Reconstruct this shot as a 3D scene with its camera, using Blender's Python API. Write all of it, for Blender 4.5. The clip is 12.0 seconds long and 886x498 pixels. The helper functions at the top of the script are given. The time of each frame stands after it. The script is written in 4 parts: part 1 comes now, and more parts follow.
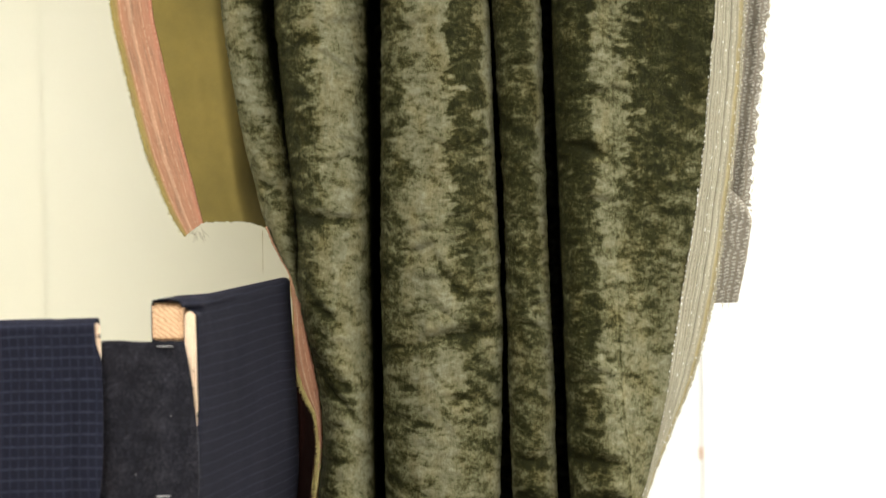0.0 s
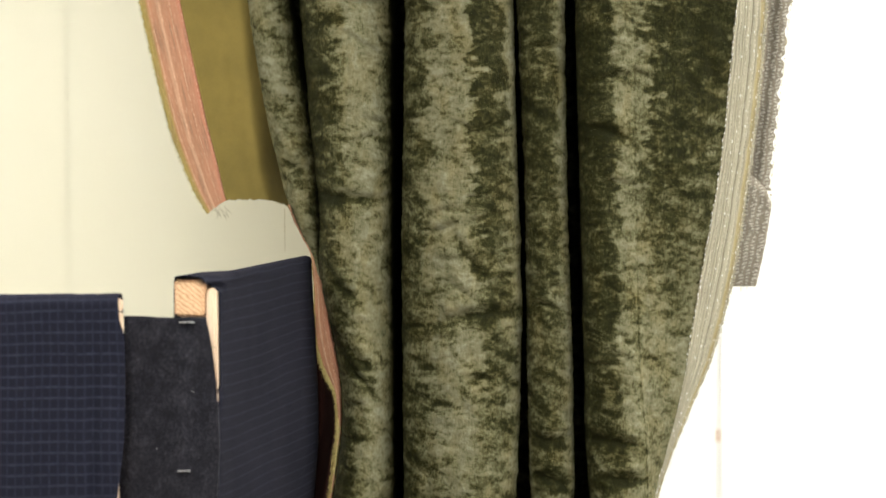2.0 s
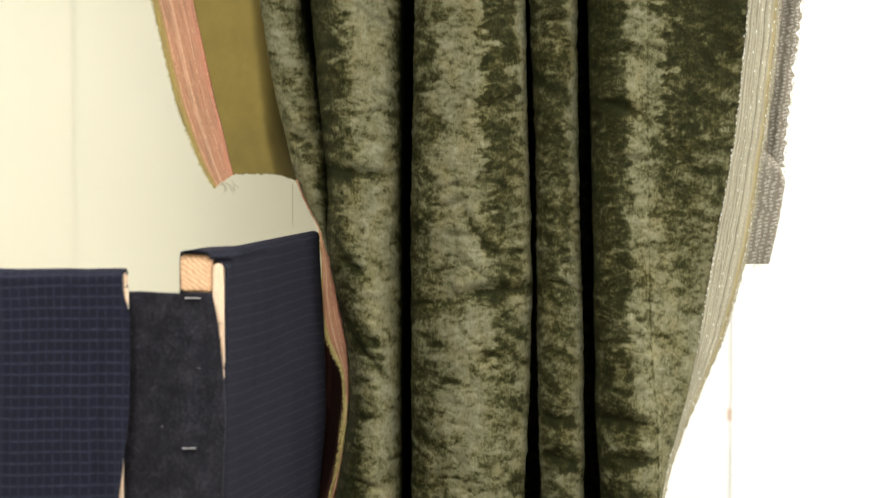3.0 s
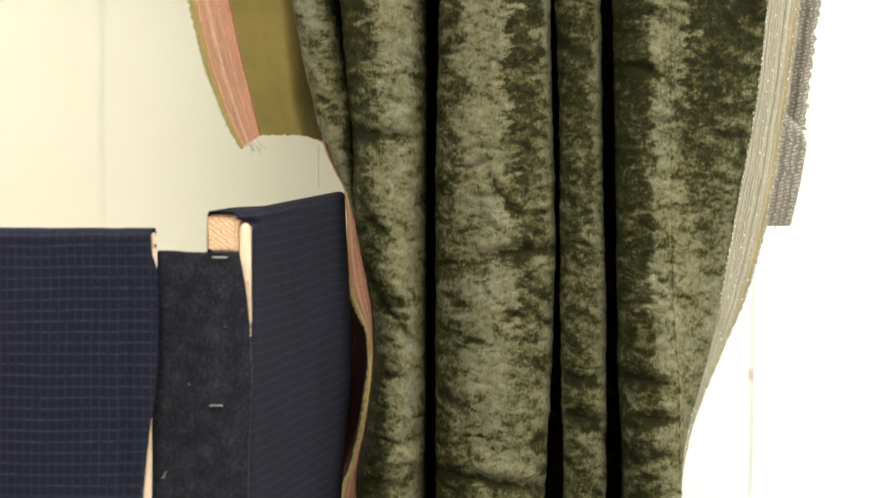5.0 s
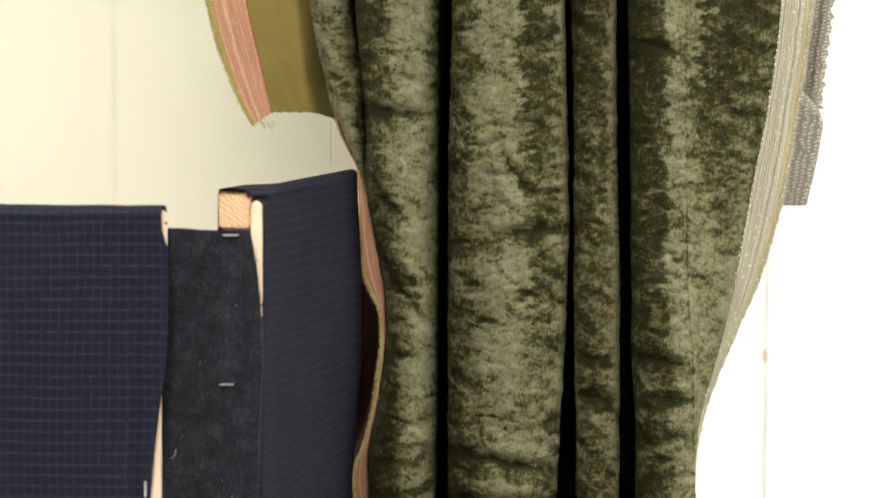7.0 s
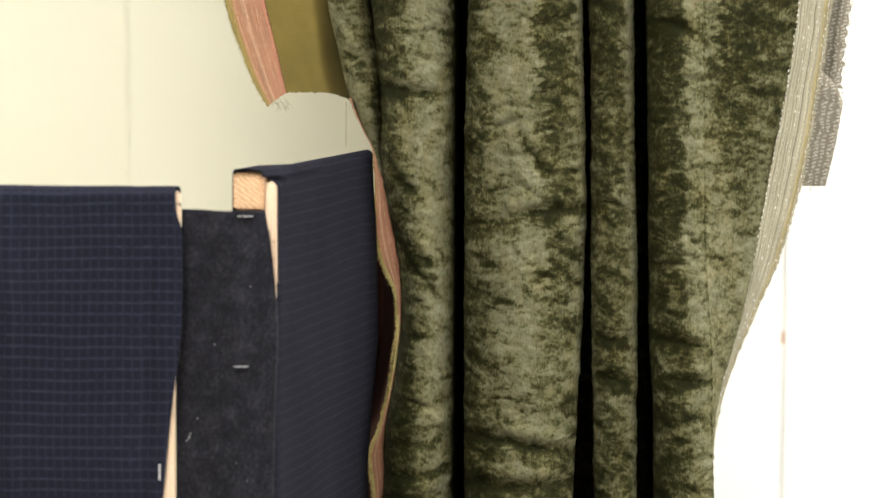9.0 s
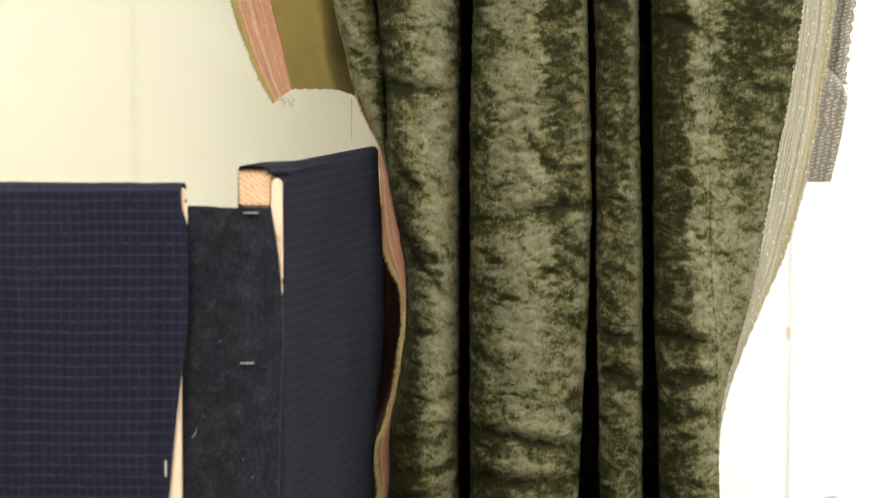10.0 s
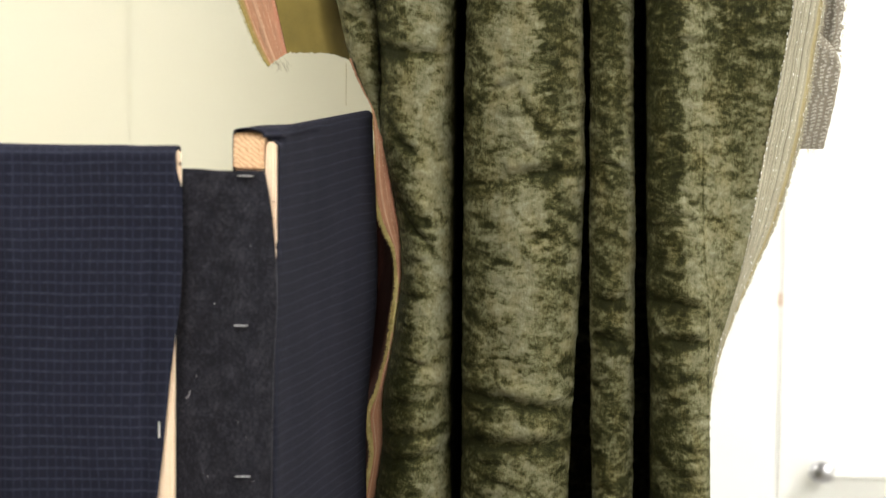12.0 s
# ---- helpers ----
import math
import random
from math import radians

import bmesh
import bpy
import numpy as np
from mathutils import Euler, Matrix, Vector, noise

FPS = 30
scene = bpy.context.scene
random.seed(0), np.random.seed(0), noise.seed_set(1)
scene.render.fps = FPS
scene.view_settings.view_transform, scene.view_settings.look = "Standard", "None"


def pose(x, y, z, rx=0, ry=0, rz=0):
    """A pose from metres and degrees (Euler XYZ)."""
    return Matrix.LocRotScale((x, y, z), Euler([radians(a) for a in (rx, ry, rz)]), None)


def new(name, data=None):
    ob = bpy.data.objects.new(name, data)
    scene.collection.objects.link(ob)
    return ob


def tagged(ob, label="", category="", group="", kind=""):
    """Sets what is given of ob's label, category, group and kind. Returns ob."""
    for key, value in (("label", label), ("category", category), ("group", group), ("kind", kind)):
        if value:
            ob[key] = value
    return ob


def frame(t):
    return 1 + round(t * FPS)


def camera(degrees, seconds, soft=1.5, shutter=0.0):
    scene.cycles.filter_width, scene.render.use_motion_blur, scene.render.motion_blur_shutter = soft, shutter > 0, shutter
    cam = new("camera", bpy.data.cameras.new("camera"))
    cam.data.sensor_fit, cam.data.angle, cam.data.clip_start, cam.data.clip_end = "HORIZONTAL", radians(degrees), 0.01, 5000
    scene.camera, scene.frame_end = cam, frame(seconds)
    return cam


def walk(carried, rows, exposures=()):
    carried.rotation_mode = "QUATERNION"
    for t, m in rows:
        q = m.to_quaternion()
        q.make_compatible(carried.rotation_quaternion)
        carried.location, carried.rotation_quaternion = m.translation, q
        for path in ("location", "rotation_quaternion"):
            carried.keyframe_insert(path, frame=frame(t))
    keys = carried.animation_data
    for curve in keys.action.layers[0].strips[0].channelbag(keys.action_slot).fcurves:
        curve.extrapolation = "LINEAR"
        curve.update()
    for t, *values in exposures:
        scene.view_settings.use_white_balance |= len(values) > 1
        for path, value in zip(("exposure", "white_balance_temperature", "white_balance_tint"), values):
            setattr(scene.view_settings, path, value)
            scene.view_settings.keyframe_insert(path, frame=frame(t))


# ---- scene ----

# ---- camera and its walk: a long lens on a stand, slowly tilting down ----
cam = camera(20.0, 12.0)
cam.data.dof.use_dof = True
cam.data.dof.focus_distance = 2.215
cam.data.dof.aperture_fstop = 5.2
PATH = [
    (0.0, pose(0.0001, 0.0151, 1.5995, 88.176, 1.005, -0.511)),
    (0.5, pose(0.0001, -0.0186, 1.6005, 88.483, 0.500, 0.303)),
    (1.0, pose(-0.0000, 0.0071, 1.5997, 87.979, 0.371, 0.076)),
    (1.5, pose(-0.0000, 0.0030, 1.5999, 87.846, 0.264, 0.089)),
    (2.0, pose(0.0000, 0.0000, 1.6000, 87.730, 0.300, -0.012)),
    (2.5, pose(0.0000, 0.0018, 1.5999, 87.478, 0.192, -0.066)),
    (3.0, pose(-0.0001, 0.0272, 1.5987, 87.186, 0.049, 0.213)),
    (3.5, pose(-0.0002, 0.0355, 1.5979, 86.633, -0.034, 0.399)),
    (5.5, pose(0.0000, -0.0028, 1.6002, 86.105, -0.224, 0.906)),
    (6.0, pose(-0.0001, 0.0053, 1.5996, 85.835, -0.340, 1.025)),
    (6.5, pose(-0.0002, 0.0124, 1.5991, 85.832, -0.388, 1.038)),
    (7.0, pose(-0.0004, 0.0214, 1.5984, 85.811, -0.310, 1.077)),
    (7.5, pose(-0.0010, 0.0426, 1.5967, 85.605, -0.187, 1.370)),
    (9.5, pose(-0.0009, 0.0363, 1.5971, 85.362, -0.251, 1.438)),
    (10.0, pose(-0.0009, 0.0353, 1.5971, 85.299, -0.163, 1.553)),
    (10.5, pose(-0.0008, 0.0319, 1.5973, 85.140, -0.273, 1.546)),
    (11.0, pose(-0.0007, 0.0271, 1.5976, 84.998, -0.316, 1.480)),
    (11.5, pose(-0.0006, 0.0253, 1.5977, 84.767, -0.382, 1.436)),
    (12.0, pose(-0.0007, 0.0278, 1.5973, 84.498, -0.557, 1.438)),
]
walk(cam, PATH, exposures=[(0.0, 0.12), (12.0, 0.12)])

# ---- world and lights ----
ROOM_X, ROOM_Y, ROOM_Z = (-2.4, 2.4), (-2.2, 3.3), 2.4


def daylight():
    world = bpy.data.worlds.new("sky")
    scene.world = world
    world.use_nodes = True
    nt = world.node_tree
    sky = nt.nodes.new("ShaderNodeTexSky")
    sky.sky_type, sky.sun_disc = "NISHITA", False
    sky.sun_elevation, sky.sun_rotation = radians(40), radians(120)
    nt.links.new(sky.outputs[0], nt.nodes["Background"].inputs[0])
    nt.nodes["Background"].inputs[1].default_value = 0.1


def area(name, m, sx, sy, watts, colour):
    lamp = bpy.data.lights.new(name, "AREA")
    lamp.shape, lamp.size, lamp.size_y, lamp.energy, lamp.color = "RECTANGLE", sx, sy, watts, colour
    ob = new(name, lamp)
    ob.matrix_world = m
    return ob


daylight()
# ceiling lamps added for brightness, none in view: x, y, watts (the fixtures are built further down)
ADDED_LAMPS = [(-0.34, 1.10, 35.0), (1.0, 0.65, 26.0), (-1.30, 2.40, 20.0), (1.30, 2.20, 48.0)]
LAMP_W, LAMP_D = 0.3, 1.2
for lx, ly, watts in ADDED_LAMPS:
    area("added_lamp_light", pose(lx, ly, ROOM_Z - 0.075), LAMP_W * 0.85, LAMP_D * 0.92, watts, (1.0, 0.975, 0.91))
# a window added in the unseen east wall, for light from the right
WIN_Y, WIN_Z = (-0.5, 1.2), (0.95, 2.05)
area("added_window_light", pose(2.47, 0.35, 1.5, 0, 90, 0), 1.05, 1.6, 34.0, (0.95, 0.98, 1.0))


# ---- materials ----
def material(name, rough=0.8, metal=0.0):
    m = bpy.data.materials.new(name)
    m.use_nodes = True
    nt = m.node_tree
    b = nt.nodes["Principled BSDF"]
    b.inputs["Roughness"].default_value, b.inputs["Metallic"].default_value = rough, metal
    return m, nt, b


def node(nt, kind, **values):
    n = nt.nodes.new(kind)
    for key, value in values.items():
        n.inputs[key].default_value = value
    return n


def coords(nt, scale, which="Object"):
    tc = nt.nodes.new("ShaderNodeTexCoord")
    mp = node(nt, "ShaderNodeMapping", Scale=scale)
    nt.links.new(tc.outputs[which], mp.inputs[0])
    return mp.outputs[0]


def noise_tex(nt, vector, scale, detail=5.0, rough=0.6, distort=0.0):
    n = node(nt, "ShaderNodeTexNoise", Scale=scale, Detail=detail, Roughness=rough, Distortion=distort)
    nt.links.new(vector, n.inputs["Vector"])
    return n.outputs[0]


def ramp(nt, fac, stops):
    r = nt.nodes.new("ShaderNodeValToRGB")
    els = r.color_ramp.elements
    while len(els) < len(stops):
        els.new(0.5)
    for e, (p, c) in zip(els, stops):
        e.position = p
        e.color = (*c, 1.0) if len(c) == 3 else (c[0], c[0], c[0], 1.0)
    nt.links.new(fac, r.inputs[0])
    return r.outputs[0]


def math_node(nt, op, a, b=None, c=None):
    n = nt.nodes.new("ShaderNodeMath")
    n.operation = op
    for i, v in enumerate((a, b, c)):
        if v is None:
            continue
        if isinstance(v, (int, float)):
            n.inputs[i].default_value = v
        else:
            nt.links.new(v, n.inputs[i])
    return n.outputs[0]


def mix(nt, fac, a, b):
    n = nt.nodes.new("ShaderNodeMix")
    n.data_type = "RGBA"
    for key, v in ((0, fac), (6, a), (7, b)):
        if isinstance(v, (int, float)):
            n.inputs[key].default_value = v
        elif isinstance(v, tuple):
            n.inputs[key].default_value = (*v, 1.0)
        else:
            nt.links.new(v, n.inputs[key])
    return n.outputs[2]


def bump(nt, b, height, strength=0.3, dist=0.002):
    n = node(nt, "ShaderNodeBump", Strength=strength, Distance=dist)
    nt.links.new(height, n.inputs["Height"])
    nt.links.new(n.outputs[0], b.inputs["Normal"])


def velvet_material():
    """Crushed pile, its sheen painted as colour: the attribute runs from pale (1, lying flat) to deep green (0,
    standing); the noise crushes it.
    """
    m, nt, b = material("crushed_velvet", 0.75)
    at = nt.nodes.new("ShaderNodeAttribute")
    at.attribute_name = "lay_sheen"
    lay_sheen = at.outputs["Fac"]

    def turned(angle, scale):
        mp = nt.nodes.new("ShaderNodeMapping")
        mp.inputs["Rotation"].default_value = (0, radians(angle), 0)
        mp.inputs["Scale"].default_value = scale
        nt.links.new(coords(nt, (1, 1, 1)), mp.inputs[0])
        return mp.outputs[0]

    patch = noise_tex(nt, coords(nt, (0.95, 0.5, 0.95)), 62, 4, 0.52, 0.8)
    mid = noise_tex(nt, turned(-20, (0.75, 0.8, 1.05)), 170, 3, 0.56, 0.9)
    swirl = noise_tex(nt, turned(-34, (1.0, 1.0, 0.36)), 260, 4, 0.62, 0.8)
    slant = noise_tex(nt, turned(40, (1.0, 1.0, 0.25)), 800, 3, 0.7, 0.4)
    cross = noise_tex(nt, turned(-42, (1.0, 1.0, 0.25)), 760, 3, 0.7, 0.4)
    hair = math_node(nt, "MULTIPLY_ADD", slant, 0.5, math_node(nt, "MULTIPLY", cross, 0.5))
    # the pile turns over where crushed; its relief shading is painted from the slope of three fields, coarse to fine
    s = math_node(nt, "MULTIPLY_ADD", patch, 0.58, math_node(nt, "MULTIPLY_ADD", lay_sheen, 1.16, -0.318))
    for angle, scale, size, step, weight in ((-16, (0.80, 0.6, 1.0), 50, 0.0060, 0.70), (24, (0.70, 0.7, 1.10), 105, 0.0028, 0.62), (-28, (0.8, 0.8, 1.0), 230, 0.0013, 0.28)):
        here = turned(angle, scale)
        off = nt.nodes.new("ShaderNodeVectorMath")
        off.operation = "ADD"
        off.inputs[1].default_value = (0.3 * step, 0, step)
        nt.links.new(here, off.inputs[0])
        lo, hi = (noise_tex(nt, v, size, 4, 0.60, 0.8) for v in (here, off.outputs[0]))
        s = math_node(nt, "MULTIPLY_ADD", math_node(nt, "SUBTRACT", lo, hi), weight, s)
    s = math_node(nt, "ADD", s, math_node(nt, "MULTIPLY_ADD", mid, 0.38, -0.19))
    s = math_node(nt, "ADD", s, math_node(nt, "MULTIPLY_ADD", swirl, 0.48, -0.24))
    s = math_node(nt, "ADD", s, math_node(nt, "MULTIPLY_ADD", hair, 0.62, -0.31))
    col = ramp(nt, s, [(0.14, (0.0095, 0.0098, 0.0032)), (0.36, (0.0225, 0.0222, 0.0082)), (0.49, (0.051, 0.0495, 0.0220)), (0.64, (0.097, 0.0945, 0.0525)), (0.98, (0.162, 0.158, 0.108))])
    # some of the pile has faded to a browner olive
    faded = ramp(nt, noise_tex(nt, coords(nt, (1.0, 0.6, 0.5)), 48, 4, 0.65, 0.5), [(0.45, (0,)), (0.70, (1,))])
    warm = nt.nodes.new("ShaderNodeMix")
    warm.data_type, warm.blend_type = "RGBA", "MULTIPLY"
    nt.links.new(math_node(nt, "MULTIPLY", faded, 0.6), warm.inputs[0])
    nt.links.new(col, warm.inputs[6])
    warm.inputs[7].default_value = (1.10, 0.96, 0.72, 1.0)
    nt.links.new(warm.outputs[2], b.inputs["Base Color"])
    b.inputs["Sheen Weight"].default_value = 0.0
    b.inputs["Sheen Roughness"].default_value = 0.35
    b.inputs["Sheen Tint"].default_value = (0.62, 0.66, 0.55, 1)
    b.inputs["Specular IOR Level"].default_value = 0.05
    bump(nt, b, math_node(nt, "MULTIPLY_ADD", hair, 0.4, s), 0.42, 0.0036)
    return m


def cloth_material(name, base, dark, weave=900, rough=0.9, mottled=14):
    m, nt, b = material(name, rough)
    v = coords(nt, (1, 1, 1))
    n1, n2 = noise_tex(nt, v, mottled, 4, 0.6), noise_tex(nt, v, weave, 3, 0.7)
    f = math_node(nt, "MULTIPLY_ADD", n1, 0.7, math_node(nt, "MULTIPLY", n2, 0.5))
    nt.links.new(ramp(nt, f, [(0.35, dark), (0.8, base)]), b.inputs["Base Color"])
    b.inputs["Specular IOR Level"].default_value = 0.1
    bump(nt, b, n2, 0.35, 0.0008)
    return m


def felt_material():
    """Matted black felt: speckled fibres, some grey ones lying on top."""
    m, nt, b = material("black_felt", 0.95)
    v = coords(nt, (1, 1, 1))
    n1, n2, n3 = noise_tex(nt, v, 60, 3, 0.6), noise_tex(nt, v, 950, 4, 0.8), noise_tex(nt, coords(nt, (1, 1, 0.5)), 520, 4, 0.8, 0.6)
    f = math_node(nt, "MULTIPLY_ADD", n2, 0.75, math_node(nt, "MULTIPLY", n3, 0.55))
    f = math_node(nt, "MULTIPLY_ADD", n1, 0.30, f)
    col = ramp(nt, f, [(0.55, (0.0042, 0.0042, 0.0058)), (0.80, (0.0106, 0.0103, 0.0142)), (0.98, (0.042, 0.041, 0.052))])
    nt.links.new(col, b.inputs["Base Color"])
    b.inputs["Specular IOR Level"].default_value = 0.1
    bump(nt, b, f, 1.0, 0.0016)
    return m


def check_material(name, ground, line, du, dv, width=0.13, strength=0.75):
    """Fine overcheck: pale yarns every du metres across and dv metres up, on a dark ground (UV in metres)."""
    m, nt, b = material(name, 0.9)
    uv = coords(nt, (1, 1, 1), "UV")
    sep = nt.nodes.new("ShaderNodeSeparateXYZ")
    nt.links.new(uv, sep.inputs[0])
    wob = noise_tex(nt, uv, 9, 2, 0.5)
    worn = noise_tex(nt, uv, 160, 3, 0.7)
    masks = []
    for k, d in ((0, du), (1, dv)):
        p = math_node(nt, "MULTIPLY_ADD", wob, 0.007, sep.outputs[k])
        p = math_node(nt, "FRACT", math_node(nt, "MULTIPLY", p, 1 / d))
        p = math_node(nt, "ABSOLUTE", math_node(nt, "SUBTRACT", p, 0.5))
        masks.append(ramp(nt, p, [(0.0, (1,)), (width * 0.5, (0.8,)), (width, (0,))]))
    k = math_node(nt, "MAXIMUM", math_node(nt, "MULTIPLY", masks[0], 0.58), masks[1])
    k = math_node(nt, "MULTIPLY", k, math_node(nt, "MULTIPLY_ADD", worn, 2.0, -0.40))
    k = math_node(nt, "MULTIPLY", k, strength)
    yarn = noise_tex(nt, uv, 1400, 2, 0.7)
    base = ramp(nt, math_node(nt, "MULTIPLY_ADD", yarn, 0.6, math_node(nt, "MULTIPLY", wob, 0.4)), [(0.3, tuple(c * 0.7 for c in ground)), (0.7, tuple(c * 1.3 for c in ground))])
    nt.links.new(mix(nt, k, base, line), b.inputs["Base Color"])
    b.inputs["Specular IOR Level"].default_value = 0.08
    b.inputs["Sheen Weight"].default_value = 0.0
    bump(nt, b, yarn, 0.3, 0.0006)
    return m


def band_material(name, stops, thread, pitch=0.005, wander=0.06, streak=0.60):
    """A woven selvedge: stripes along its length (UV u, 0 to 1 across; v in metres), long uneven yarns and a few stitches."""
    m, nt, b = material(name, 0.85)
    uv = coords(nt, (1, 1, 1), "UV")
    sep = nt.nodes.new("ShaderNodeSeparateXYZ")
    nt.links.new(uv, sep.inputs[0])
    ob = coords(nt, (1, 1, 1))
    wob = noise_tex(nt, ob, 30, 3, 0.6)
    shift = noise_tex(nt, ob, 420, 2, 0.5)
    grain = noise_tex(nt, ob, 700, 4, 0.7)
    u = math_node(nt, "ADD", sep.outputs[0], math_node(nt, "MULTIPLY_ADD", wob, wander, -wander / 2))
    stripes = ramp(nt, u, stops)
    # long yarns
    yarn = noise_tex(nt, coords(nt, (26.0, 22.0, 1.0), "UV"), 1.0, 3, 0.65)
    yarn2 = noise_tex(nt, coords(nt, (60.0, 120.0, 1.0), "UV"), 1.0, 3, 0.7)
    dark = ramp(nt, yarn, [(0.34, (1,)), (0.52, (0,))])
    pale = ramp(nt, yarn2, [(0.55, (0,)), (0.72, (1,))])
    col = mix(nt, math_node(nt, "MULTIPLY", dark, streak), stripes, tuple(c * 0.22 for c in thread))
    col = mix(nt, math_node(nt, "MULTIPLY", pale, 0.65), col, thread)
    # stitches
    cross = math_node(nt, "FRACT", math_node(nt, "MULTIPLY_ADD", sep.outputs[1], 1 / pitch, math_node(nt, "MULTIPLY", shift, 2.2)))
    lines = math_node(nt, "FRACT", math_node(nt, "MULTIPLY_ADD", u, 4.0, 0.15))
    st = math_node(nt, "MULTIPLY", math_node(nt, "GREATER_THAN", lines, 0.91), math_node(nt, "GREATER_THAN", cross, 0.4))
    st = math_node(nt, "MULTIPLY", st, math_node(nt, "MULTIPLY_ADD", grain, 2.6, -0.85))
    st = math_node(nt, "MINIMUM", math_node(nt, "MAXIMUM", st, 0.0), 1.0)
    col = mix(nt, st, col, tuple(min(0.8, c * 1.15) for c in thread))
    nt.links.new(col, b.inputs["Base Color"])
    b.inputs["Specular IOR Level"].default_value = 0.15
    h = math_node(nt, "ADD", math_node(nt, "MULTIPLY", yarn, 1.2), math_node(nt, "MULTIPLY", grain, 0.6))
    bump(nt, b, math_node(nt, "ADD", h, st), 0.6, 0.0014)
    return m


def ribbed(base, dark, yellow):
    """Stops across a selvedge: pale ribs parted by thin dark lines, a yellow thread near the outer edge."""
    stops = [(0.0, tuple(c * 1.15 for c in base))]
    for k, (at, w, depth) in enumerate(((0.10, 0.010, 0.55), (0.19, 0.010, 0.75), (0.28, 0.012, 0.50), (0.37, 0.010, 0.85), (0.55, 0.016, 1.0), (0.70, 0.008, 0.35))):
        tone = tuple(c * (1.06 if k % 2 else 0.94) for c in base)
        stops += [(at - w - 0.012, tone), (at, tuple(c + (d - c) * depth for c, d in zip(base, dark))), (at + w + 0.012, tone)]
    return stops + [(0.78, base), (0.82, yellow), (0.88, tuple(c * 0.8 for c in yellow)), (0.92, yellow), (0.97, tuple(c * 0.85 for c in base))]


def weave_material(name, ground, yarn, columns=6, pitch=0.0036):
    """A coarse open weave: pale floats in staggered columns on a grey-brown ground (UV u across, v in metres)."""
    m, nt, b = material(name, 0.9)
    uv = coords(nt, (1, 1, 1), "UV")
    ob = coords(nt, (1, 1, 1))
    sep = nt.nodes.new("ShaderNodeSeparateXYZ")
    nt.links.new(uv, sep.inputs[0])
    wob, grain = noise_tex(nt, ob, 120, 3, 0.6), noise_tex(nt, ob, 900, 3, 0.7)
    u = math_node(nt, "MULTIPLY_ADD", wob, 2.0, math_node(nt, "MULTIPLY", sep.outputs[0], float(columns)))
    v = math_node(nt, "MULTIPLY_ADD", wob, 3.0, math_node(nt, "MULTIPLY", sep.outputs[1], 1 / pitch))
    v = math_node(nt, "MULTIPLY_ADD", math_node(nt, "FLOOR", u), 0.5, v)
    a = ramp(nt, math_node(nt, "ABSOLUTE", math_node(nt, "SUBTRACT", math_node(nt, "FRACT", u), 0.5)), [(0.16, (1,)), (0.34, (0,))])
    c = ramp(nt, math_node(nt, "ABSOLUTE", math_node(nt, "SUBTRACT", math_node(nt, "FRACT", v), 0.5)), [(0.20, (1,)), (0.36, (0,))])
    k = math_node(nt, "MULTIPLY", math_node(nt, "MULTIPLY", a, c), math_node(nt, "MULTIPLY_ADD", grain, 1.9, -0.4))
    base = ramp(nt, math_node(nt, "MULTIPLY_ADD", grain, 0.6, math_node(nt, "MULTIPLY", wob, 0.4)), [(0.3, tuple(x * 0.65 for x in ground)), (0.7, tuple(x * 1.25 for x in ground))])
    nt.links.new(mix(nt, k, base, yarn), b.inputs["Base Color"])
    b.inputs["Specular IOR Level"].default_value = 0.12
    bump(nt, b, math_node(nt, "MULTIPLY_ADD", grain, 0.4, k), 0.7, 0.0012)
    return m


def wood_material(name, pale, dark, scale=(60, 60, 6), rings=False):
    m, nt, b = material(name, 0.6)
    v = coords(nt, scale)
    w = node(nt, "ShaderNodeTexWave", Scale=3.0 if not rings else 5.0, Distortion=6.0, Detail=3.0)
    w.bands_direction = "DIAGONAL" if rings else "X"
    nt.links.new(v, w.inputs["Vector"])
    g = noise_tex(nt, coords(nt, (300, 300, 40)), 3, 4, 0.7)
    f = math_node(nt, "MULTIPLY_ADD", w.outputs[1], 0.5, math_node(nt, "MULTIPLY", g, 0.55))
    nt.links.new(ramp(nt, f, [(0.2, pale), (0.85, dark)]), b.inputs["Base Color"])
    bump(nt, b, g, 0.15, 0.0006)
    return m


def paint_material(name, base, soiled, rough=0.55):
    m, nt, b = material(name, rough)
    v = coords(nt, (1, 1, 1))
    n1, n2 = noise_tex(nt, v, 2.2, 4, 0.6), noise_tex(nt, v, 260, 3, 0.6)
    nt.links.new(ramp(nt, n1, [(0.3, base), (0.85, soiled)]), b.inputs["Base Color"])
    bump(nt, b, n2, 0.08, 0.001)
    return m


def metal_material(name, base, rough):
    m, nt, b = material(name, rough, 1.0)
    n1 = noise_tex(nt, coords(nt, (1, 1, 1)), 300, 3, 0.6)
    nt.links.new(ramp(nt, n1, [(0.3, base), (0.8, tuple(c * 0.8 for c in base))]), b.inputs["Base Color"])
    return m


def glass_material():
    m, nt, b = material("window_glass", 0.02)
    b.inputs["Transmission Weight"].default_value = 1.0
    b.inputs["IOR"].default_value = 1.02
    return m


def glow_material():
    m, nt, b = material("lamp_diffuser", 0.5)
    b.inputs["Base Color"].default_value = (0.85, 0.85, 0.8, 1)
    b.inputs["Emission Color"].default_value = (1.0, 0.95, 0.85, 1)
    b.inputs["Emission Strength"].default_value = 3.0
    return m


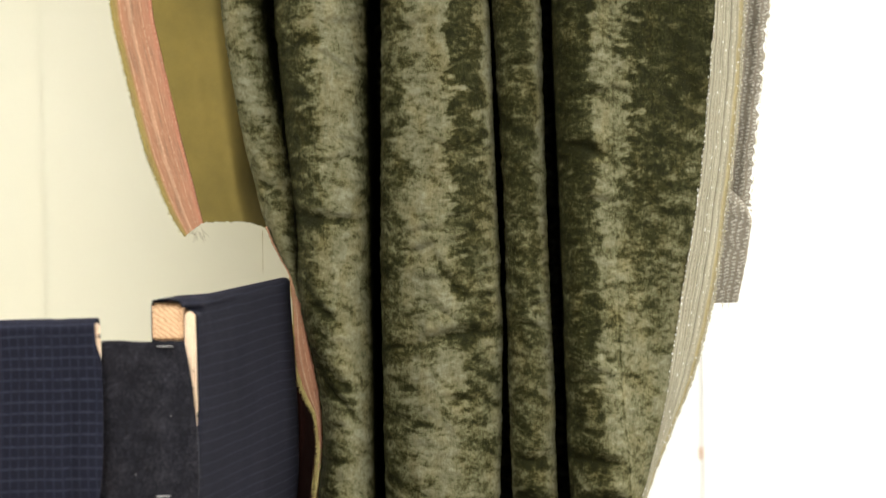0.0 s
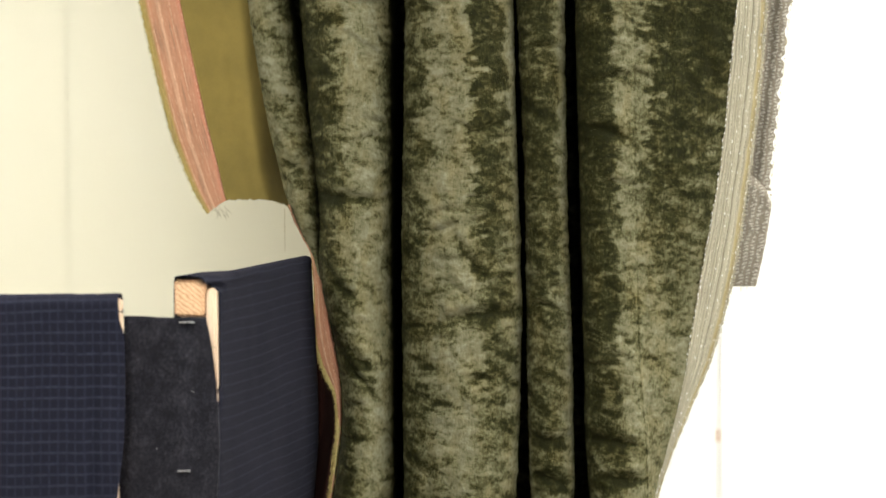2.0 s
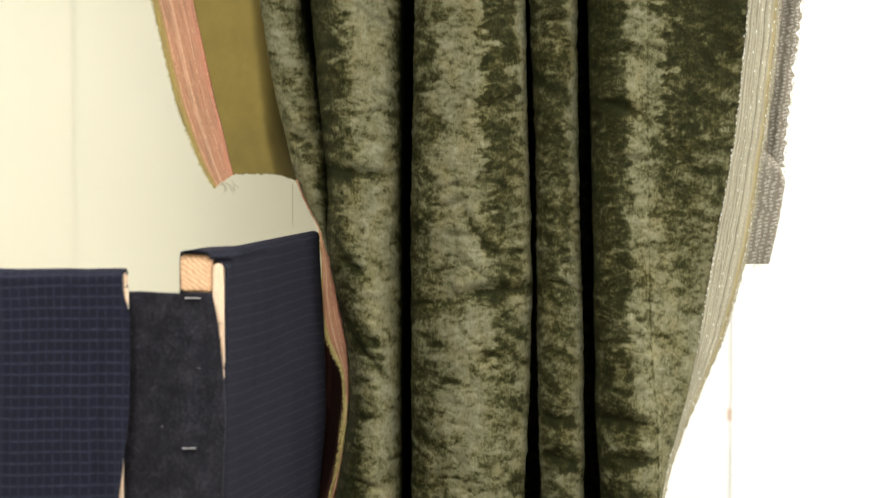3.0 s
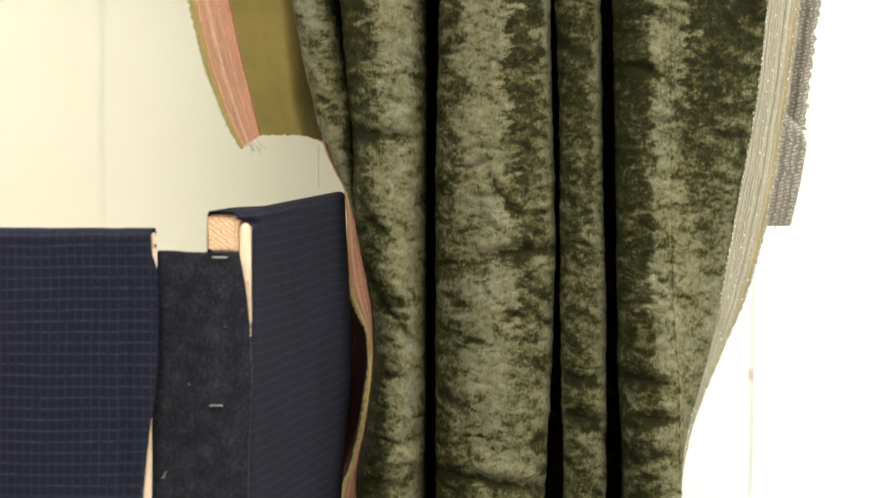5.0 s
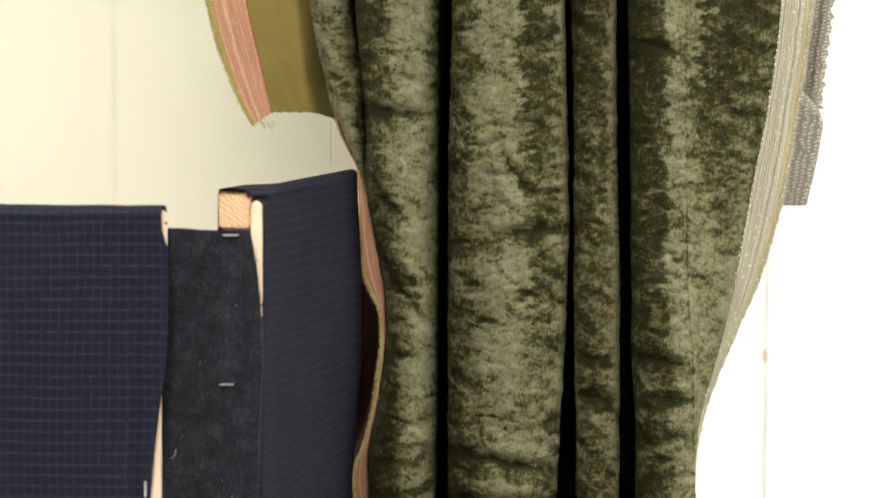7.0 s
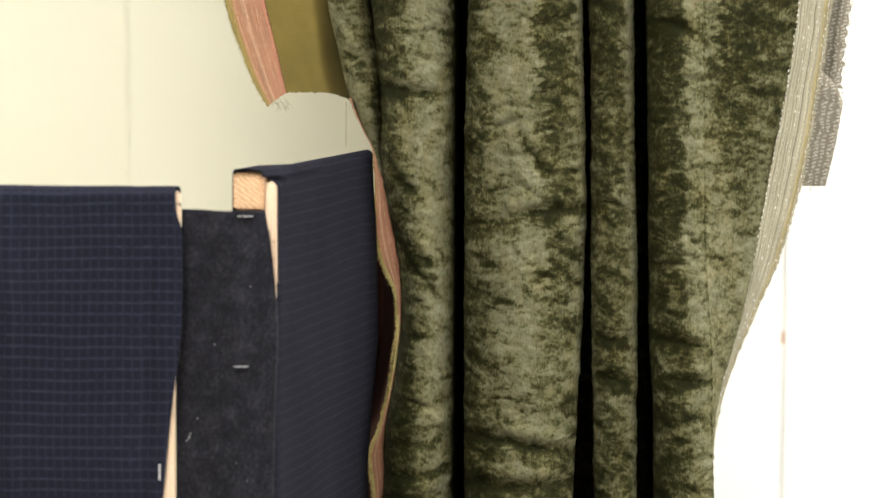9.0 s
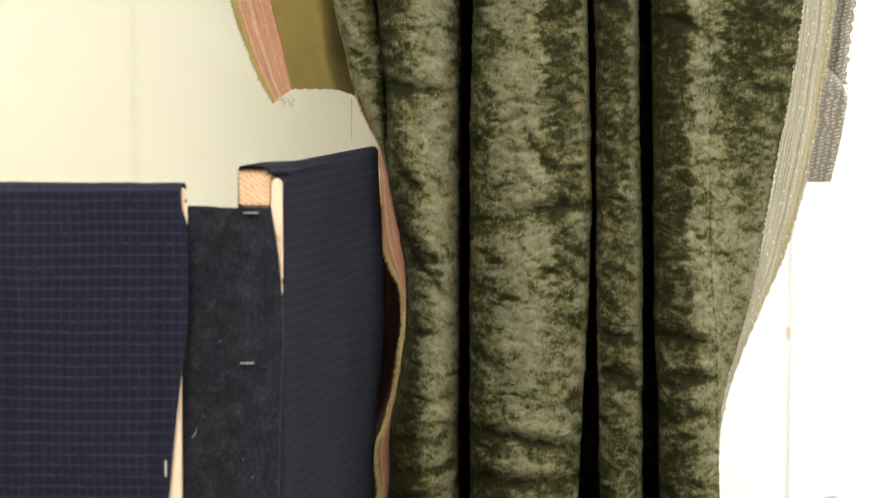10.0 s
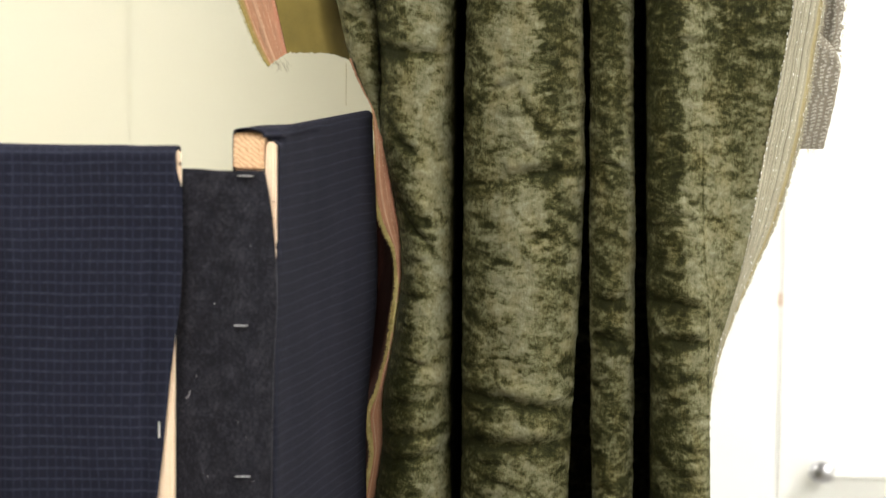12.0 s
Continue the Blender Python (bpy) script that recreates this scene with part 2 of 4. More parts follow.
VELVET = velvet_material()
BACKING = cloth_material("velvet_backing", (0.232, 0.174, 0.050), (0.142, 0.114, 0.036), weave=1200, mottled=22)
PINK_BAND = band_material("pink_selvedge", [(0.0, (0.27, 0.215, 0.06)), (0.12, (0.28, 0.205, 0.065)), (0.19, (0.42, 0.205, 0.125)), (0.34, (0.36, 0.180, 0.108)),
                          (0.42, (0.50, 0.30, 0.20)), (0.50, (0.38, 0.190, 0.115)), (0.85, (0.42, 0.205, 0.13)), (0.94, (0.50, 0.205, 0.135))], (0.66, 0.45, 0.31))
BEIGE_BAND = band_material("beige_selvedge", ribbed((0.305, 0.282, 0.212), (0.050, 0.044, 0.026), (0.30, 0.250, 0.135)), (0.50, 0.48, 0.40), 0.005, 0.02, 0.22)
TAUPE_BAND = weave_material("taupe_weave", (0.190, 0.168, 0.134), (0.50, 0.48, 0.43), 6, 0.0034)
FUZZ = cloth_material("velvet_fibre", (0.115, 0.117, 0.062), (0.040, 0.042, 0.014), weave=500, mottled=90)
FRINGE_YARN = cloth_material("fringe_yarn", (0.50, 0.42, 0.19), (0.22, 0.18, 0.065), weave=800, mottled=200)
# the hem's pink inner side, its shade put into a dark base colour
HEM_SHADE = cloth_material("shaded_hem_inside", (0.026, 0.0075, 0.0045), (0.011, 0.0036, 0.0025), weave=900, mottled=20)
FELT_FIBRE = cloth_material("felt_fibre", (0.085, 0.085, 0.095), (0.03, 0.03, 0.034))
LINT = cloth_material("lint", (0.75, 0.74, 0.72), (0.55, 0.54, 0.52))
PALE_YARN = cloth_material("pale_yarn", (0.42, 0.38, 0.26), (0.25, 0.22, 0.14), weave=600)
NAVY_CHECK = check_material("navy_check", (0.0079, 0.0082, 0.0150), (0.038, 0.044, 0.068), 0.0066, 0.0086, 0.14, 0.52)
NAVY_CHECK_B = check_material("navy_check_fine", (0.0092, 0.0093, 0.0152), (0.036, 0.039, 0.056), 0.0066, 0.0086, 0.14, 0.42)
FELT = felt_material()
PINE = wood_material("planed_pine", (0.70, 0.55, 0.41), (0.48, 0.35, 0.245))
PINE_END = wood_material("sawn_pine_end", (0.62, 0.42, 0.26), (0.33, 0.18, 0.09), (30, 30, 30), True)
NICKEL = metal_material("satin_nickel", (0.50, 0.50, 0.54), 0.34)
DARK_IRON = metal_material("dark_iron", (0.10, 0.08, 0.07), 0.6)
STEEL = metal_material("bright_steel", (0.88, 0.89, 0.92), 0.42)
CREAM = paint_material("cream_paint", (0.80, 0.78, 0.655), (0.76, 0.73, 0.59), 0.4)
WHITE = paint_material("white_paint", (0.84, 0.84, 0.83), (0.80, 0.80, 0.78), 0.5)
CEILING_WHITE = paint_material("ceiling_paint", (0.80, 0.79, 0.75), (0.74, 0.73, 0.69), 0.9)
FLOOR_GREY = paint_material("floor_screed", (0.30, 0.28, 0.25), (0.20, 0.19, 0.17), 0.6)
DARK_WEAR = paint_material("worn_wood", (0.66, 0.47, 0.36), (0.48, 0.30, 0.2), 0.7)
GLASS, GLOW = glass_material(), glow_material()


# ---- building helpers ----
def thing(name, base, label, category, kind="", group=""):
    ob = new(name)
    ob.location = base
    return tagged(ob, label, category, group, kind)


def adopt(ob, parent):
    ob.parent = parent
    if parent.type == "EMPTY":
        ob.matrix_parent_inverse = Matrix.Translation(parent.location).inverted()
    return ob


def part(name, bm, mat, parent=None, label="", smooth=False):
    me = bpy.data.meshes.new(name)
    bm.to_mesh(me)
    bm.free()
    me.materials.append(mat)
    if smooth:
        me.polygons.foreach_set("use_smooth", [True] * len(me.polygons))
    ob = new(name, me)
    if parent:
        adopt(ob, parent)
    return tagged(ob, label)


def box(x0, x1, y0, y1, z0, z1, bevel=0.002, segments=2):
    bm = bmesh.new()
    bmesh.ops.create_cube(bm, size=1.0)
    for v in bm.verts:
        v.co = Vector(((x0 + x1) / 2 + v.co.x * (x1 - x0), (y0 + y1) / 2 + v.co.y * (y1 - y0), (z0 + z1) / 2 + v.co.z * (z1 - z0)))
    if bevel:
        bmesh.ops.bevel(bm, geom=bm.edges[:], offset=bevel, segments=segments, affect="EDGES")
    return bm


def sheet(name, P, mat, parent, label="", uv=None, thick=0.0012, lay_sheen=None):
    """A cloth from a grid of places P[row, column, xyz], with a UV grid of the same shape, given some thickness."""
    r, c = P.shape[:2]
    idx = np.arange(r * c).reshape(r, c)
    quads = np.stack([idx[:-1, :-1], idx[1:, :-1], idx[1:, 1:], idx[:-1, 1:]], -1).reshape(-1, 4)
    me = bpy.data.meshes.new(name)
    me.from_pydata(P.reshape(-1, 3).tolist(), [], quads.tolist())
    if uv is not None:
        layer = me.uv_layers.new(name="UVMap")
        layer.data.foreach_set("uv", uv.reshape(-1, 2)[quads.reshape(-1)].astype(np.float32).ravel())
    if lay_sheen is not None:
        me.attributes.new("lay_sheen", "FLOAT", "POINT").data.foreach_set("value", lay_sheen.astype(np.float32).ravel())
    me.materials.append(mat)
    me.polygons.foreach_set("use_smooth", [True] * len(me.polygons))
    ob = new(name, me)
    adopt(ob, parent)
    if thick:
        mod = ob.modifiers.new("thickness", "SOLIDIFY")
        mod.thickness, mod.offset = thick, 0.0
    return tagged(ob, label)


ZS = np.arange(0.0, 2.45, 0.004)


def curve(*knots, soft=5):
    """A smooth line x(z) through a few knots (z, x)."""
    k = sorted(knots)
    xs = np.interp(ZS, [a for a, _ in k], [b for _, b in k])
    w = np.hanning(2 * soft + 3)[1:-1]
    xs = np.convolve(np.pad(xs, soft, mode="edge"), w / w.sum(), mode="valid")
    return lambda z: np.interp(z, ZS, xs)


def fbm(x, y, z):
    return noise.fractal((x, y, z), 1.0, 2.0, 4)


def field(X, Y, Z, s):
    """Smooth noise at every place of three grids, about -1 to 1."""
    return np.array([fbm(a * s[0], b * s[1], c * s[2]) for a, b, c in zip(X.ravel(), Y.ravel(), Z.ravel())]).reshape(X.shape)


def threads(name, roots, mat, parent, length=(0.002, 0.005), radius=0.00025, label="", seed=3):
    """Loose yarn ends: each a thin bent three-sided blade from its root along a direction."""
    rnd = random.Random(seed)
    verts, faces = [], []
    for p, d in roots:
        n = rnd.uniform(*length)
        d = Vector(d) + Vector((rnd.gauss(0, 0.35), rnd.gauss(0, 0.35), rnd.gauss(0, 0.45)))
        d.normalize()
        side = d.cross(Vector((0.3, 1, 0.2))).normalized()
        up = d.cross(side)
        k = len(verts)
        p = Vector(p)
        mid = p + d * n * 0.55 + side * n * rnd.uniform(-0.12, 0.12)
        tip = p + d * n + Vector((0, 0, -0.25 * n)) + side * n * rnd.uniform(-0.25, 0.25)
        for centre, r in ((p, radius), (mid, radius * 0.85)):
            verts += [tuple(centre + side * r), tuple(centre - side * r * 0.5 + up * r * 0.87), tuple(centre - side * r * 0.5 - up * r * 0.87)]
        verts.append(tuple(tip))
        for i in range(3):
            j = (i + 1) % 3
            faces += [(k + i, k + j, k + 3 + j, k + 3 + i), (k + 3 + i, k + 3 + j, k + 6)]
    me = bpy.data.meshes.new(name)
    me.from_pydata(verts, [], faces)
    me.materials.append(mat)
    ob = new(name, me)
    adopt(ob, parent)
    return tagged(ob, label, kind="stuff")


# ---- the room ----
def room():
    (x0, x1), (y0, y1), h, t = ROOM_X, ROOM_Y, ROOM_Z, 0.12
    floor = part("floor", box(x0 - t, x1 + t, y0 - t, y1 + t, -0.1, 0.0, 0), FLOOR_GREY)
    tagged(floor, "plain grey screed floor", "floor", kind="structure")
    ceil = part("ceiling", box(x0 - t, x1 + t, y0 - t, y1 + t, h, h + 0.1, 0), CEILING_WHITE)
    tagged(ceil, "plain white painted ceiling", "ceiling", kind="structure")
    for name, b in (("wall_south", (x0 - t, x1 + t, y0 - t, y0, 0, h)), ("wall_west", (x0 - t, x0, y0, y1, 0, h))):
        tagged(part(name, box(*b, 0), CREAM), "plain cream painted wall", "wall", kind="structure")
    # back wall, lined with cream boards that meet in upright joints
    back = part("wall_north", box(x0 - t, x1 + t, y1 + 0.012, y1 + t, 0, h, 0), CREAM)
    tagged(back, "cream painted wall lined with upright boards", "wall", kind="structure")
    joint, wide = -0.497, 0.6
    edges = [x0] + [joint + wide * k for k in range(-3, 3) if x0 < joint + wide * k < 0.30] + [0.318]
    for a, c in zip(edges[:-1], edges[1:]):
        part("board", box(a + 0.0002, c - 0.0002, y1, y1 + 0.0115, 0.0, h, 0.0007), CREAM, back)
    part("joint_strip", box(joint - 0.0045, joint + 0.0045, y1 - 0.0016, y1 - 0.0001, 0.0, h, 0.0012), CREAM, back, "narrow painted strip over a joint")
    # east wall with an opening for the added window
    (wy0, wy1), (wz0, wz1) = WIN_Y, WIN_Z
    bm = bmesh.new()
    for b in ((y0, wy0, 0, h), (wy1, y1, 0, h), (wy0, wy1, 0, wz0), (wy0, wy1, wz1, h)):
        piece = box(x1, x1 + t, b[0], b[1], b[2], b[3], 0)
        me = bpy.data.meshes.new("tmp")
        piece.to_mesh(me)
        piece.free()
        bm.from_mesh(me)
        bpy.data.meshes.remove(me)
    tagged(part("wall_east", bm, CREAM), "cream painted wall with an opening for the added window", "wall", kind="structure")
    win = thing("added_window_1", (x1 + 0.06, (wy0 + wy1) / 2, wz0), "added window, out of view, white framed with one pane", "window", "structure")
    for b in ((wy0, wy1, wz0, wz0 + 0.05), (wy0, wy1, wz1 - 0.05, wz1), (wy0, wy0 + 0.05, wz0 + 0.05, wz1 - 0.05), (wy1 - 0.05, wy1, wz0 + 0.05, wz1 - 0.05)):
        part("window_frame", box(x1 + 0.085, x1 + 0.115, *b, 0.003), WHITE, win)
    pane = part("pane", box(x1 + 0.098, x1 + 0.102, wy0 + 0.05, wy1 - 0.05, wz0 + 0.05, wz1 - 0.05, 0), GLASS, win)
    pane.visible_shadow = False
    # fixtures invented to carry the added lamps
    for lx, ly, _ in ADDED_LAMPS:
        lamp = thing("added_ceiling_light", (lx, ly, h), "added white ceiling light, out of view, with a frosted diffuser", "lamp", group="ceiling lights")
        a, b = LAMP_W / 2, LAMP_D / 2
        part("frame", box(lx - a, lx + a, ly - b, ly + b, h - 0.04, h, 0.004), WHITE, lamp)
        part("diffuser", box(lx - a + 0.03, lx + a - 0.03, ly - b + 0.02, ly + b - 0.02, h - 0.06, h - 0.041, 0.006), GLOW, lamp)


def lever_door():
    """A white door in the back wall: leaf, jamb, the gap between them and a lever handle."""
    gap, y = 0.3285, 3.0
    door = thing("door_1", (0.8, y, 0), "white painted door with a steel lever handle", "door", "structure")
    part("leaf", box(gap + 0.0005, gap + 0.83, y, y + 0.04, 0.008, 2.04, 0.002), WHITE, door)
    part("door_frame", box(gap - 0.16, gap - 0.0005, y - 0.002, y + 0.10, 0.0, 2.11, 0.002), WHITE, door)
    part("door_frame", box(gap + 0.833, gap + 0.91, y - 0.002, y + 0.10, 0.0, 2.11, 0.002), WHITE, door)
    part("door_frame", box(gap - 0.0003, gap + 0.833, y - 0.002, y + 0.10, 2.044, 2.11, 0.002), WHITE, door)
    for z0, z1, deep in ((0.0, 1.215, 0.011), (1.217, 1.305, 0.003), (1.307, 2.04, 0.010)):
        part("rebate", box(gap - 0.0004, gap + 0.0004, y + deep, y + 0.10, z0, z1, 0.0), WHITE, door)
    part("worn_spot", box(gap - 0.0022, gap + 0.0020, y - 0.0028, y + 0.002, 1.248, 1.263, 0.001), DARK_WEAR, door, "chipped brown paint at the edge")
    hx, hz = 0.381, 1.053
    bm = bmesh.new()
    bmesh.ops.create_uvsphere(bm, u_segments=32, v_segments=20, radius=1.0, matrix=Matrix.LocRotScale((hx, y - 0.024, hz), None, (0.0165, 0.012, 0.0132)))
    handle = part("door_handle", bm, NICKEL, door, "rounded steel end of a lever handle", True)
    bm = bmesh.new()
    bmesh.ops.create_cone(bm, cap_ends=True, segments=24, radius1=0.009, radius2=0.008, depth=0.022, matrix=pose(hx + 0.004, y - 0.0105, hz, 90))
    part("spindle", bm, NICKEL, handle, smooth=True)
    part("lever", box(hx + 0.003, hx + 0.115, y - 0.0345, y - 0.016, hz - 0.011, hz + 0.0075, 0.007, 5), WHITE, handle, "white lever")
    side = part("wall_partition", box(gap - 0.40, gap - 0.162, y + 0.004, y + 0.10, 0, ROOM_Z, 0), WHITE)
    tagged(side, "white painted partition beside the door", "wall", kind="structure")
    side = part("wall_partition_east", box(gap + 0.912, ROOM_X[1], y + 0.004, y + 0.10, 0, ROOM_Z, 0), WHITE)
    tagged(side, "white painted partition beside the door", "wall", kind="structure")
    over = part("wall_partition_top", box(gap - 0.16, gap + 0.91, y + 0.004, y + 0.10, 2.112, ROOM_Z, 0), WHITE)
    tagged(over, "white painted partition over the door", "wall", kind="structure")


# ---- the folding screen ----
def rows_between(*spans):
    return np.concatenate([np.linspace(a, b, n, endpoint=False) for a, b, n in spans])


def folding_screen():
    top = 1.4868
    screen = thing("folding_screen", (-0.25, 2.1, 0.0), "folding screen of pine battens covered in navy checked wool", "screen")
    # first panel: faces the camera
    part("top_rail", box(-0.80, -0.2532, 1.9765, 1.985, 1.4735, 1.4838, 0.0015), PINE, screen, "pale planed pine rail")
    part("stile", box(-0.290, -0.2584, 1.975, 1.9905, 0.0, 1.4728, 0.0012), PINE, screen, "pale planed pine stile")
    part("corner_block", box(-0.2581, -0.2530, 1.975, 1.9850, 1.405, 1.4728, 0.0012), PINE, screen, "pale planed pine block")
    part("stile", box(-0.80, -0.765, 1.976, 2.0, 0.0, 1.4728, 0.0015), PINE, screen)
    part("bottom_rail", box(-0.764, -0.291, 1.976, 2.0, 0.03, 0.06, 0.0015), PINE, screen)
    edge = curve((1.50, -0.2557), (1.4645, -0.2553), (1.460, -0.2508), (1.43, -0.2505), (1.40, -0.2508), (1.3688, -0.2520), (1.339, -0.2560),
                 (1.298, -0.2612), (1.2435, -0.2664), (1.21, -0.2705), (1.15, -0.2735), (0.0, -0.31), soft=2)
    zf = rows_between((0.02, 1.1, 25), (1.1, top - 0.007, 130))
    ang = np.linspace(0, np.pi, 12)
    zz = np.concatenate([zf, top - 0.007 + 0.007 * np.sin(ang), np.linspace(top - 0.009, top - 0.12, 10)])
    yy = np.concatenate([np.full(len(zf), 1.9700), 1.970 + 0.0165 * (1 - np.cos(ang)), np.full(10, 2.003)])
    vv = np.concatenate([[0.0], np.cumsum(np.hypot(np.diff(zz), np.diff(yy)))])
    q = np.linspace(0, 1, 110) ** 0.75
    E = np.where(np.arange(len(zz)) < len(zf), edge(zz), -0.2557)
    X = -0.815 + q[None, :] * (E[:, None] + 0.815)
    Z = np.repeat(zz[:, None], len(q), 1)
    Y = np.repeat(yy[:, None], len(q), 1)
    wav = field(X, Z * 0, Z, (9, 1, 5))
    Z = Z + np.where(Z > 1.3, 0.0009 * field(X, Z * 0, Z * 0, (22, 1, 1)), 0)
    crease = -0.0022 * np.exp(-((X + 0.385 + 0.003 * wav) / 0.0035) ** 2) + 0.0040 * np.exp(-((X + 0.2765 + 0.03 * (1.41 - Z)) / 0.0030) ** 2) * np.clip((1.46 - Z) / 0.08, 0, 1)
    front = (np.arange(len(zz)) < len(zf))[:, None]
    Y = Y + np.where(front, 0.0016 * wav + crease, 0)
    uv = np.stack([X - 0.002 * wav, np.repeat(vv[:, None], len(q), 1)], -1)
    sheet("cover", np.stack([X, Y, Z], -1), NAVY_CHECK, screen, "navy wool cover with a fine pale overcheck", uv, 0.0011)
    part("staple", box(-0.2693, -0.2681, 1.9672, 1.9692, 1.2590, 1.2715, 0.0004), STEEL, screen)
    for nz in (1.4435, 1.4300, 1.4155):
        part("nail", box(-0.1830, -0.1820, 1.9955, 1.9995, nz - 0.0006, nz + 0.0006, 0.0003), DARK_IRON, screen, "small dark nail head")
    # second panel: runs away behind the first
    near, far = Vector((-0.2146, 2.0)), Vector((-0.1560, 2.303))
    run = (far - near).length
    along = (far - near).normalized()
    out = Vector((along.y, -along.x))
    def plank(s0, s1, w0, w1, z0, z1, bevel=0.0018):
        bm = box(s0, s1, w0, w1, z0, z1, bevel)
        for v in bm.verts:
            p = near + along * v.co.x + out * v.co.y
            v.co.x, v.co.y = p.x, p.y
        bmesh.ops.recalc_face_normals(bm, faces=bm.faces)
        return bm
    part("top_rail", plank(0.0, 0.046, 0.0, 0.0245, 1.4680, 1.4975), PINE_END, screen, "pine batten with a sawn orange end")
    part("top_rail", plank(0.047, run, 0.026, 0.033, 1.4690, 1.4950), PINE, screen)
    part("stile", plank(0.004, 0.03, 0.0248, 0.0335, 1.365, 1.4900), PINE, screen, "pale planed pine stile")
    part("stile", plank(0.003, 0.03, 0.001, 0.0245, 0.0, 1.4670), PINE, screen)
    part("stile", plank(run - 0.03, run, 0.001, 0.0245, 0.0, 1.4670), PINE, screen)
    part("bottom_rail", plank(0.031, run - 0.031, 0.002, 0.024, 0.03, 0.06), PINE, screen)
    # its cover: up the hidden side, over the rail, down the seen side
    s = -0.004 + (run + 0.008) * np.linspace(0, 1, 100) ** 1.3
    over = np.linspace(0, np.pi, 14)
    zs = np.concatenate([np.linspace(1.44, 1.494, 8), 1.494 + 0.0068 * np.sin(over) ** 0.6, rows_between((1.4935, 1.12, 120), (1.12, 0.02, 25))])
    row = np.arange(len(zs))[:, None]
    S, Zg = np.meshgrid(s, zs)
    seen, back = row >= 22, row < 8
    f = np.clip(S / run, 0, 1)
    # on the hidden side the cloth follows the batten's end block, then the thin rail
    WL = -0.0016 + 0.0260 * np.clip((S - 0.044) / 0.02, 0, 1)
    WR = 0.0265 + 0.0085 * np.clip((S - 0.004) / 0.012, 0, 1)
    across = np.concatenate([np.zeros(8), 0.5 - 0.5 * np.cos(over), np.ones(145)])[:, None]
    Wd = WL + (WR - WL) * across
    drop = 1.4935 - Zg
    lean = 0.0050 * np.clip(drop / 0.13, 0, 1) - 0.009 * np.clip((drop - 0.16) / 0.12, 0, 1)
    Wd = Wd + np.where(seen, (0.0350 - WR) * np.clip(drop / 0.006, 0, 1) + lean * f, 0)
    nz = field(S, S * 0, Zg, (7, 1, 6))
    Wd = Wd + np.where(seen, 0.0012 * nz, 0)
    low = np.clip((1.412 - Zg) / 0.022, 0, 1)
    Wd = Wd - np.where(seen, 0.0110 * low * np.clip(1 - (S + 0.004) / 0.010, 0, 1), 0)
    near_end = np.clip(1 - S / 0.1, 0, 1)
    S = S + np.where(seen, 0.012 * (1 - low) + 0.001, 0.0) * near_end + np.where(row < 11, 0.010 * near_end, 0)
    Zg = Zg + 0.0022 * f * np.clip((Zg - 1.30) / 0.1, 0, 1)
    base_w = across[:, 0] * 0.028
    Px = near.x + along.x * S + out.x * Wd
    Py = near.y + along.y * S + out.y * Wd
    vv = np.concatenate([[0.0], np.cumsum(np.hypot(np.diff(zs), np.diff(base_w)))])
    uv = np.stack([S, np.repeat(vv[:, None], len(s), 1) + 0.001 * nz], -1)
    sheet("cover", np.stack([Px, Py, Zg], -1), NAVY_CHECK_B, screen, "navy wool cover with a faint overcheck", uv, 0.0011)
    # black felt strip that hinges the two panels
    left = curve((1.475, -0.2536), (1.40, -0.2548), (1.34, -0.2584), (1.24, -0.2628), (1.1, -0.267), (0.0, -0.29), soft=3)
    right = curve((1.475, -0.1888), (1.4700, -0.1884), (1.4425, -0.1836), (1.398, -0.1792), (1.367, -0.1779), (1.322, -0.1806), (1.24, -0.1820), (1.1, -0.183), (0.0, -0.19), soft=4)
    zz = rows_between((0.04, 1.15, 20), (1.15, 1.4715, 110))
    q = np.linspace(0, 1, 46)
    L, R = left(zz)[:, None], right(zz)[:, None]
    X = L + (R - L) * q[None, :]
    Z = np.repeat(zz[:, None], len(q), 1)
    nz = field(X, X * 0, Z, (24, 1, 10))
    Z = Z + (Z > 1.462) * 0.0012 * nz - 0.0002 * (1 - q[None, :]) * (Z > 1.46)
    Y = 1.9890 + 0.0022 * nz + 0.006 * (1 - q[None, :]) ** 2 - 0.0035 * np.exp(-((q[None, :] - 0.62) / 0.18) ** 2)
    strip = sheet("hinge_strip", np.stack([X, Y, Z], -1), FELT, screen, "strip of black felt stapled over the joint", thick=0.0028)
    for sx, sz, w in ((-0.2029, 1.4644, 0.0120), (-0.2063, 1.3465, 0.0105), (-0.2045, 1.2263, 0.0120)):
        bm = box(sx - w / 2, sx + w / 2, 1.9815, 1.9850, sz - 0.00025, sz + 0.00025, 0.0001)
        part("staple", bm, STEEL, strip, "thin bright wire staple")
    rt = [((-0.2091, 1.982, 1.2700), (-0.3, -0.1, 1.0))]
    threads("frayed_edge", [((float(right(h)), 1.9865, h), (0.6, -0.6, 0.3)) for h in np.linspace(1.15, 1.40, 420)], FELT_FIBRE, strip, (0.0006, 0.0016), 0.00018, "grey fibres along the cut edge")
    rnd = random.Random(4)
    rt += [((rnd.uniform(-0.245, -0.19), 1.983, rnd.uniform(1.20, 1.46)), (rnd.uniform(-1, 1), 0, rnd.uniform(-1, 1))) for _ in range(7)]
    cu = bpy.data.curves.new("hooked_thread", "CURVE")
    cu.dimensions, cu.bevel_depth, cu.bevel_resolution = "3D", 0.00014, 1
    sp = cu.splines.new("POLY")
    sp.points.add(8)
    for p, k in zip(sp.points, range(9)):
        a = -1.75 + k * 0.24
